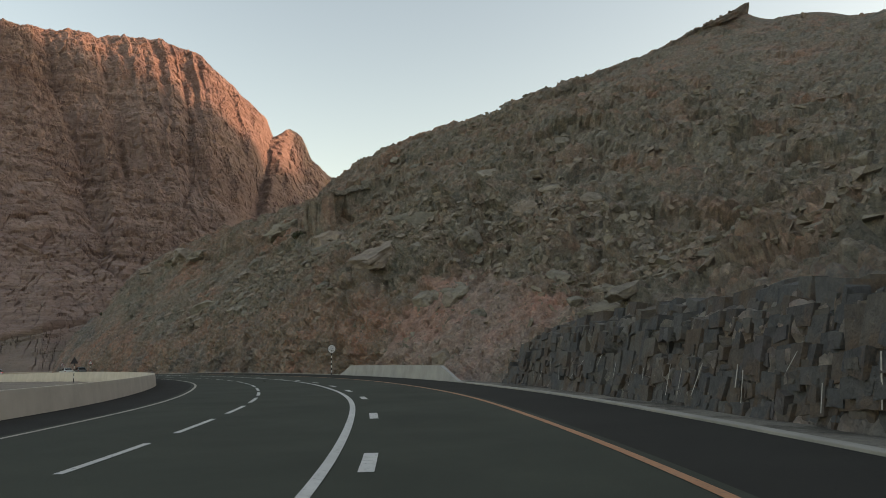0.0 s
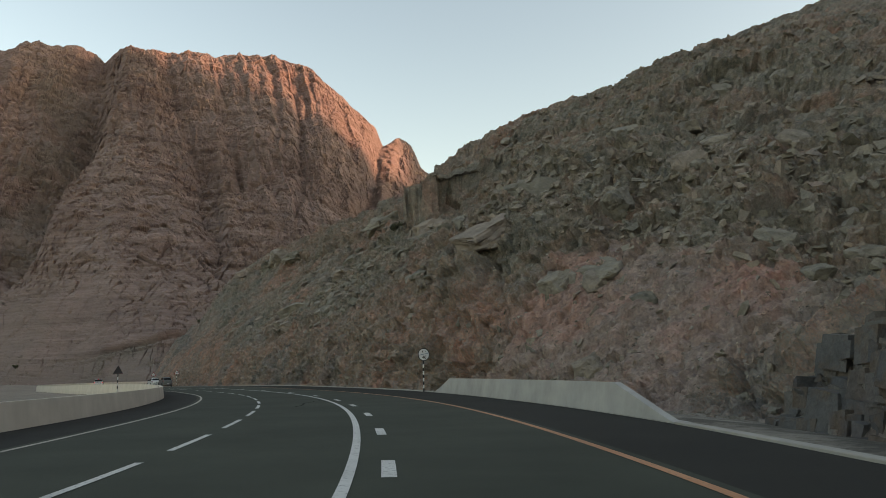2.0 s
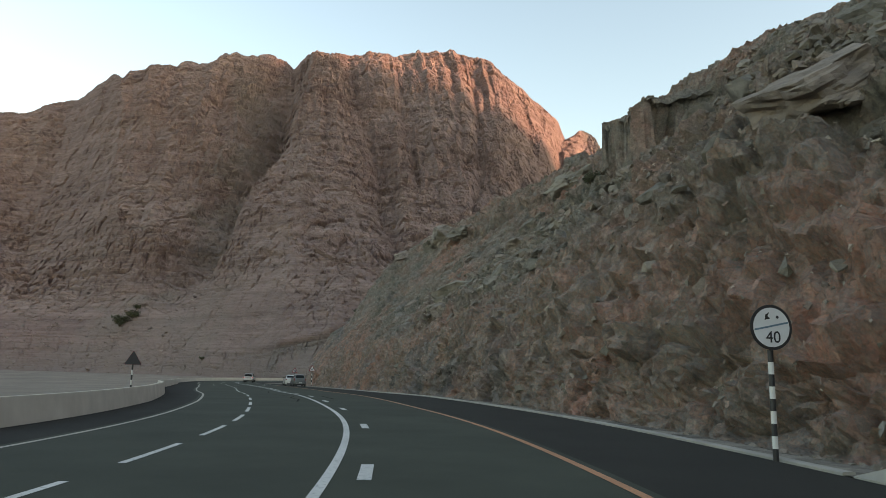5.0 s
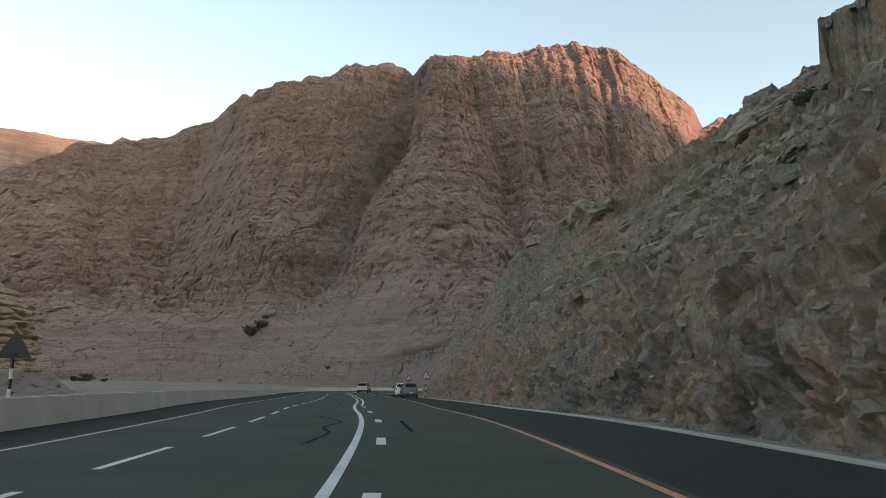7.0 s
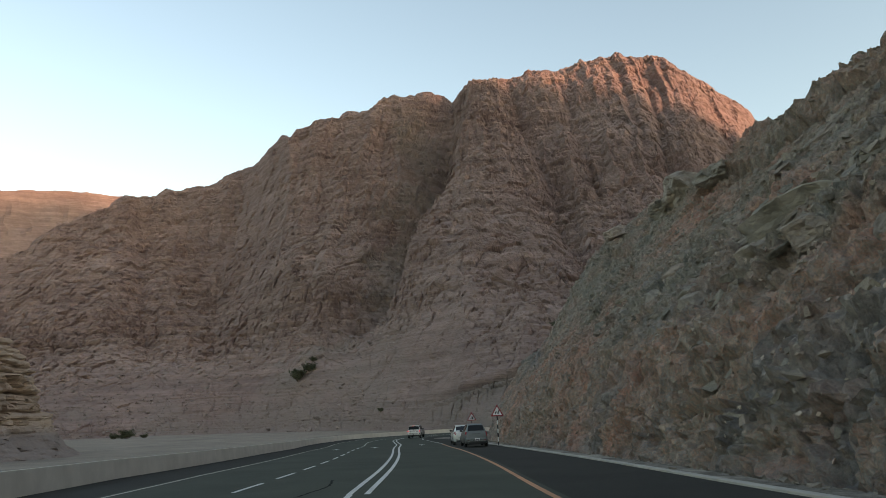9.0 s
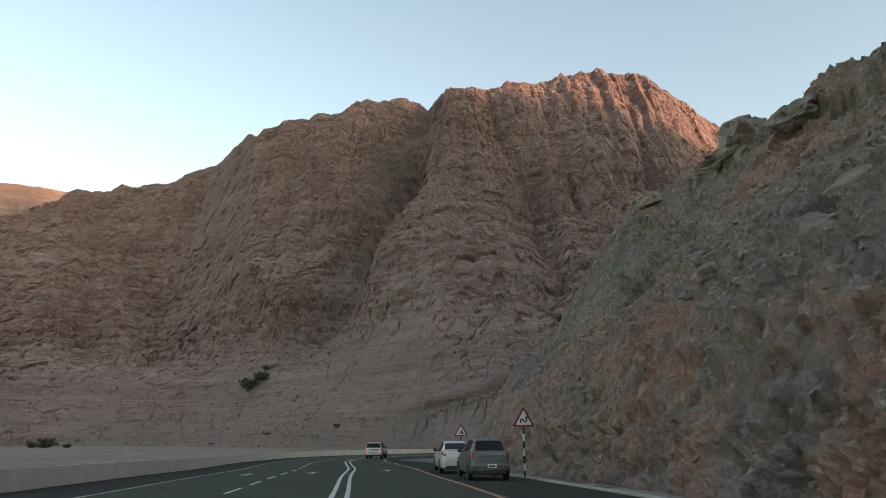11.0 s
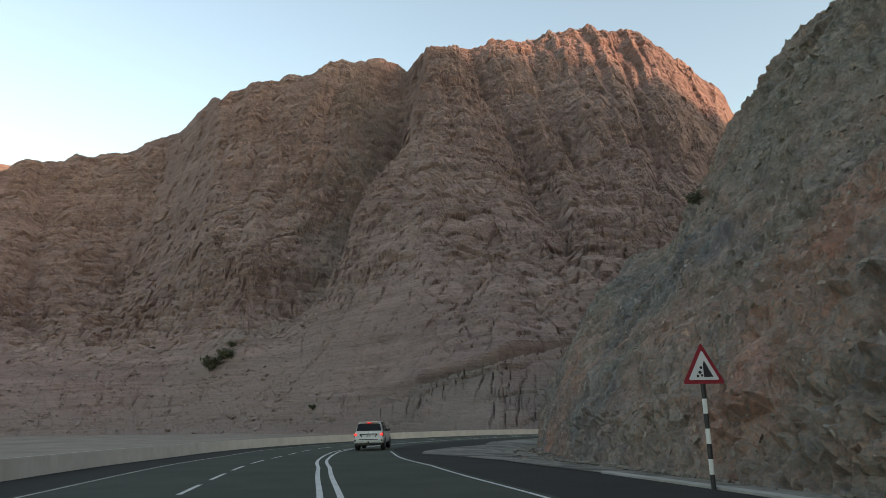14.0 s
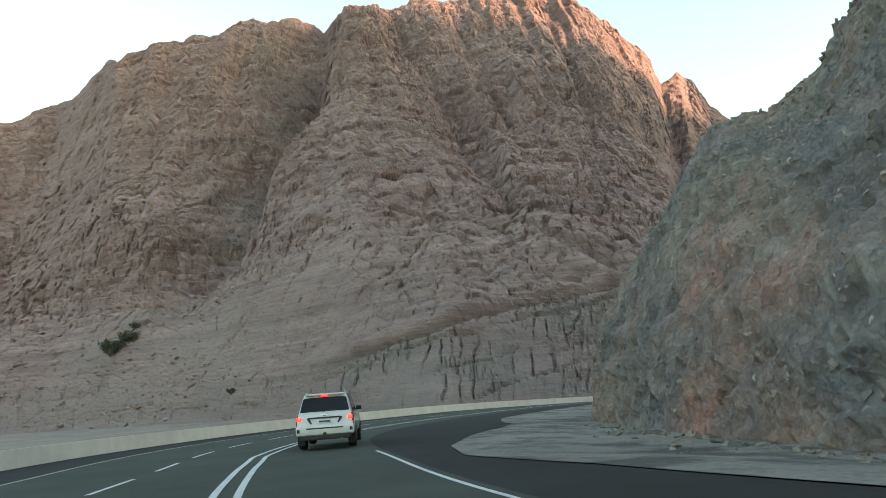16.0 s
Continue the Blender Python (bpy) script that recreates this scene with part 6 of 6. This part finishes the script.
LOOSE = loose_rock("loose_rock", ((0.162, 0.144, 0.115), (0.237, 0.211, 0.169), (0.280, 0.243, 0.192), (0.257, 0.211, 0.176), (0.223, 0.207, 0.175), (0.285, 0.252, 0.207)))
FALLEN = loose_rock("fallen_rock", ((0.20, 0.155, 0.140), (0.25, 0.200, 0.180), (0.29, 0.235, 0.210), (0.33, 0.275, 0.245)))
RUSTY = loose_rock("rusty_chips", ((0.12, 0.105, 0.090), (0.31, 0.220, 0.178), (0.24, 0.225, 0.192), (0.40, 0.285, 0.232), (0.27, 0.262, 0.245), (0.50, 0.425, 0.35), (0.20, 0.145, 0.122)))
r = np.random.RandomState(11)
count = 50000
ss = r.uniform(20, 222, count)
ee = np.where(r.rand(count) < 0.5, 0.4 + 22 * r.rand(count), 0.4 + 95 * r.rand(count) ** 1.3)
keep = ~((ss < 40) & (ee < 4.5)) & ((ee > 9) | (r.rand(count) < 0.12))
ss, ee = ss[keep], ee[keep]
i = np.clip(np.searchsorted(HILL_GRID["s"], ss), 0, len(HILL_GRID["s"]) - 1)
j = np.clip(np.searchsorted(HILL_GRID["e"], ee), 0, len(HILL_GRID["e"]) - 1)
size = (0.08 + 0.34 * r.rand(len(ss)) ** 3.0) * (1 + np.minimum(ee, 30) / 45)
stones("rubble", HILL_GRID["p"][i, j] - HILL_GRID["n"][i, j] * size[:, None] * np.where(ss > 135, 0.16, 0.04)[:, None], size * np.where(ss > 135, 0.55, 1.0), LOOSE, "loose angular rubble strewn over the hillside", 12, HILL_GRID["n"][i, j])
count = 26000
ss, ee = r.uniform(38, 222, count), 0.5 + 13 * r.rand(count)
i = np.clip(np.searchsorted(HILL_GRID["s"], ss), 0, len(HILL_GRID["s"]) - 1)
j = np.clip(np.searchsorted(HILL_GRID["e"], ee), 0, len(HILL_GRID["e"]) - 1)
size = 0.04 + 0.12 * r.rand(count) ** 2.6
stones("chips", HILL_GRID["p"][i, j] - HILL_GRID["n"][i, j] * size[:, None] * 0.34, size, RUSTY, "small broken chips in the cut slope", 15, HILL_GRID["n"][i, j])
# debris along the foot of the rock
count = 2600
ss = r.uniform(-10, 212, count)
dd = np.interp(ss, FOOT_S, FOOT_D) - r.exponential(0.55, count)
ok = (dd > np.interp(ss, KERB_S, KERB_D) + 0.5) & (ss > 41)
ss, dd = ss[ok], dd[ok]
fall = np.interp(ss, [-85, 40, 60, 170, 188, 204, 240], [0.35, 0.4, 0.8, 0.8, 0.45, 0.25, 0.3])
zz = road_z(ss) - fall * np.clip((dd - kerb_d(ss) - 1.0) / 4.0, 0, 1) + 0.03
xx, yy = HILLSIDE.at(ss, dd)
stones("foot_debris", np.stack([xx, yy, zz], 1), 0.04 + 0.14 * r.rand(len(ss)) ** 2.5, LOOSE, "small stones fallen at the foot of the rock", 13)


# ---- jointed blocks of the dark cut wall ----
SLATE_TONES = ((0.062, 0.066, 0.072), (0.092, 0.096, 0.103), (0.116, 0.115, 0.114), (0.078, 0.082, 0.090), (0.116, 0.093, 0.078), (0.136, 0.131, 0.123), (0.090, 0.094, 0.100))
JOINTED = loose_rock("jointed_slate", SLATE_TONES, False, 0.75)
JOINTED_BLOCK = loose_rock("jointed_slate_block", SLATE_TONES, True, 0.75)


def wall_surface(s, height):
    """The wall's surface at s, this high over the road."""
    i = int(np.clip(np.searchsorted(HILL_GRID["s"], s), 0, len(HILL_GRID["s"]) - 1))
    z = HILL_GRID["p"][i, 2:40, 2] - float(road_z(s))
    j = int(np.argmax(z >= height)) + 2 if (z >= height).any() else 39
    return HILL_GRID["p"][i, j], j


def jointed_wall(seed, scale, proud, share):
    """Courses of uneven blocks: the nearer ones as parts, the rest in one mesh."""
    g = random.Random(seed)
    corners = [(x, y, z) for x in (-1, 1) for y in (-1, 1) for z in (-1, 1)]
    quads = [(0, 1, 3, 2), (4, 6, 7, 5), (0, 4, 5, 1), (2, 3, 7, 6), (0, 2, 6, 4), (1, 5, 7, 3)]
    verts, faces, nearer = [], [], []
    low = -0.35
    while low < 2.35:
        tall = g.uniform(0.30, 0.62) * scale
        s = 1.0 + g.uniform(0, 0.8)
        while s < 37.5:
            wide = g.uniform(0.26, 0.85) * scale
            h = low + tall / 2 + 0.25 * math.sin(s * 0.21 + low) + 0.012 * (20 - s) + g.uniform(-0.08, 0.08)
            at, j = wall_surface(s + wide / 2, h)
            if j < 34 and g.random() < share:
                x, y = HILLSIDE.at(s + wide / 2, 0.0)
                x2, y2 = HILLSIDE.at(s + wide / 2 + 0.5, 0.0)
                along = Vector((float(x2 - x), float(y2 - y), 0)).normalized()
                out = Vector((-along.y, along.x, 0))
                up = (Vector((0, 0, 1)) - out * 0.22).normalized()
                mid = Vector(at) + out * (g.uniform(-0.215, -0.175) + proud)
                tilt, jit = g.uniform(-0.035, 0.035), 0.16 * min(wide, tall) + 0.03
                tall_here = tall * g.uniform(0.9, 1.3)
                pts = [along * (a * wide * 0.56 + g.uniform(-jit, jit)) + out * (c * 0.24 + g.uniform(-0.03, 0.03) + a * tilt) + up * (b * tall_here * 0.58 + g.uniform(-jit, jit)) for a, b, c in corners]
                if proud == 0 and s < 17 and len(nearer) < 290:
                    nearer.append((mid, pts))
                else:
                    k = len(verts)
                    verts += [tuple(mid + q) for q in pts]
                    faces += [tuple(k + v for v in f) for f in quads]
            s += wide
        low += tall
    me = bpy.data.meshes.new("jointed_rock")
    me.from_pydata(verts, [], faces)
    me.materials.append(JOINTED)
    me.update()
    wall = tagged(new("jointed_rock", me), "dark blue-grey jointed rock blocks of the cut wall", "rock wall", kind="stuff" if proud else "structure")
    for mid, pts in nearer:
        one = bpy.data.meshes.new("rock_block")
        one.from_pydata([tuple(q) for q in pts], [], quads)
        one.materials.append(JOINTED_BLOCK)
        ob = new("rock_block", one)
        ob.parent = wall
        ob.matrix_basis = Matrix.Translation(mid)
    return wall


jointed_wall(31, 1.0, 0.0, 1.0)
jointed_wall(32, 0.5, 0.025, 0.3)


# ---- drill marks on the dark cut wall ----
CHALK = plain("drill_dust", (0.36, 0.35, 0.33), 0.9, 0, 0.3, 6, 0.01)
rng = random.Random(9)
for k in range(26):
    s = 4 + 1.15 * k + rng.uniform(-0.35, 0.35)
    e0 = rng.uniform(0.15, 0.45)
    width = rng.uniform(0.012, 0.026)
    (p0, n0), (p1, n1) = hill_point(s, e0), hill_point(s, e0 + rng.uniform(0.16, 0.34))
    side = n0.cross(Vector((0, 0, 1))).normalized()
    p1 = p1 - side * (p1 - p0).dot(side)
    rows = [tuple(a + n0 * 0.20 + side * o) for a in (p0, p1) for o in (-width, width)]
    tagged(grid_mesh("drill_mark", np.array(rows), 2, 2, CHALK, smooth=True), "pale upright drill mark on the dark rock", "drill mark", kind="structure")


# ---- the bedded outcrop beyond the oncoming lanes ----
def outcrop():
    u = np.linspace(0, 2 * math.pi, 300)
    h = np.linspace(0, 1, 170)
    U, H = np.repeat(u, len(h)), np.tile(h, len(u))
    ring = np.interp(H, [0, 0.1, 0.22, 0.3, 0.55, 0.8, 1], [38, 32, 27.5, 26, 22.5, 17, 10]) * (1 + 0.10 * np.cos(2 * U + 0.6))
    cap = np.clip((1 - H) / 0.08, 0, 1) ** 0.5
    z = -6.5 + 33.0 * H
    p = np.stack([-178 + ring * cap * np.cos(U), 119.5 + ring * cap * np.sin(U) * 1.1, z], 1)
    near = np.stack([np.cos(U), np.sin(U), U * 0], 1)
    rock = np.clip((H - 0.16) / 0.06, 0, 1)
    warp = fbm(p / 14, 3, 104)
    disp = fbm(p / 12, 4, 101) * 2.4
    for length, thick, joint, amp, deep, seed in ((17, 3.2, 0.4, 0.9, 0.9, 191), (6, 1.3, 0.3, 0.4, 0.4, 192)):
        b, c = courses(U * 25 + 2 * warp, z + 0.05 * p[:, 0] + 0.6 * warp, length, thick, joint, seed)
        disp += (amp * b - deep * c) * rock
    b, c = blocks(p / np.array([3.0, 3.0, 2.0]), 103)
    disp += (b * 0.6 - c * 0.4) * (0.4 + 0.6 * rock)
    p = p + near * (disp * np.clip(H / 0.05, 0, 1) * cap)[:, None]
    return tagged(flip(grid_mesh("rock_outcrop", p, len(u), len(h), TAN_ROCK, {"scree": 1 - rock})), "layered tan rock outcrop with a skirt of rubble beyond the barrier", "rock outcrop", kind="structure")


outcrop()


# ---- shrubs ----
LEAF = plain("dry_leaf", (0.055, 0.06, 0.03), 0.8, 0, 0.35, 4)
TWIG = plain("twig", (0.10, 0.075, 0.05), 0.9, 0, 0.2, 9)


def shrub(p, size, seed, label):
    rng = random.Random(seed)
    bush = thing("shrub", label, "shrub", Matrix.Translation(p), "shrubs")
    stems, leaves = bmesh.new(), bmesh.new()
    for k in range(9):
        a, lean = rng.uniform(0, 6.3), rng.uniform(0.2, 0.9)
        tip = Vector((math.cos(a) * lean, math.sin(a) * lean, rng.uniform(0.6, 1.0))) * size
        t = tube((0, 0, -0.1 * size), tip, 0.035 * size, 0.008 * size, 5)
        me = bpy.data.meshes.new("tmp")
        t.to_mesh(me)
        t.free()
        stems.from_mesh(me)
        bpy.data.meshes.remove(me)
        for _ in range(75):
            at = tip * rng.uniform(0.45, 1.08) + Vector((rng.gauss(0, 0.17), rng.gauss(0, 0.17), rng.gauss(0, 0.13))) * size
            q = Euler((rng.uniform(0, 6.3), rng.uniform(0, 6.3), rng.uniform(0, 6.3))).to_matrix() * (size * rng.uniform(0.05, 0.11))
            vs = [leaves.verts.new(at + q @ Vector(c)) for c in ((-0.5, -1, 0), (0.5, -1, 0.1), (0.6, 0.4, 0), (0, 1.1, 0.15), (-0.6, 0.4, 0))]
            leaves.faces.new(vs)
    part("stems", stems, TWIG, bush)
    part("leaves", leaves, LEAF, bush, "dusty olive leaves")


def mountain_at(x, y):
    """The mountain's height at a place, by the nearest of its points."""
    g = MOUNTAIN_GRID["p"]
    k = np.argmin((g[:, 0] - x) ** 2 + (g[:, 1] - y) ** 2)
    return float(g[k, 2])


for k, (x, y, size) in enumerate(((-302, 310, 5.2), (-298, 314, 3.6), (-262, 281, 1.6), (-250, 296, 1.8), (-300, 318, 2.0), (-238, 300, 1.4))):
    shrub((x, y, mountain_at(x, y) - 0.1), size, 200 + k, "dark olive shrub on the talus")
for k, (x, y, size) in enumerate(((-302, 229, 2.9), (-308, 227, 2.0), (-312, 232, 1.8), (-297, 233, 1.5))):
    shrub((x, y, float(ground_z(np.array([x * 1.0]), np.array([y * 1.0]))[0]) - 0.1), size, 300 + k, "low dusty shrub on the wadi floor")
for k, (s, e, size) in enumerate(((130.5, 26.0, 1.3), (200.0, 11.0, 0.8))):
    shrub(tuple(hill_point(s, e)[0]), size, 400 + k, "thin dry shrub on the rocky skyline")
# stones on the wadi floor and the talus
count = 2500
grid = MOUNTAIN_GRID["p"]
pick = grid[r.choice(np.flatnonzero((MOUNTAIN_GRID["v"] < 0.22) & (MOUNTAIN_GRID["a"] > 43)), count)]
stones("talus_stones", pick + [0, 0, 0.1], 0.2 + 1.0 * r.rand(count) ** 3.5, FALLEN, "fallen stones on the lower slope", 14)
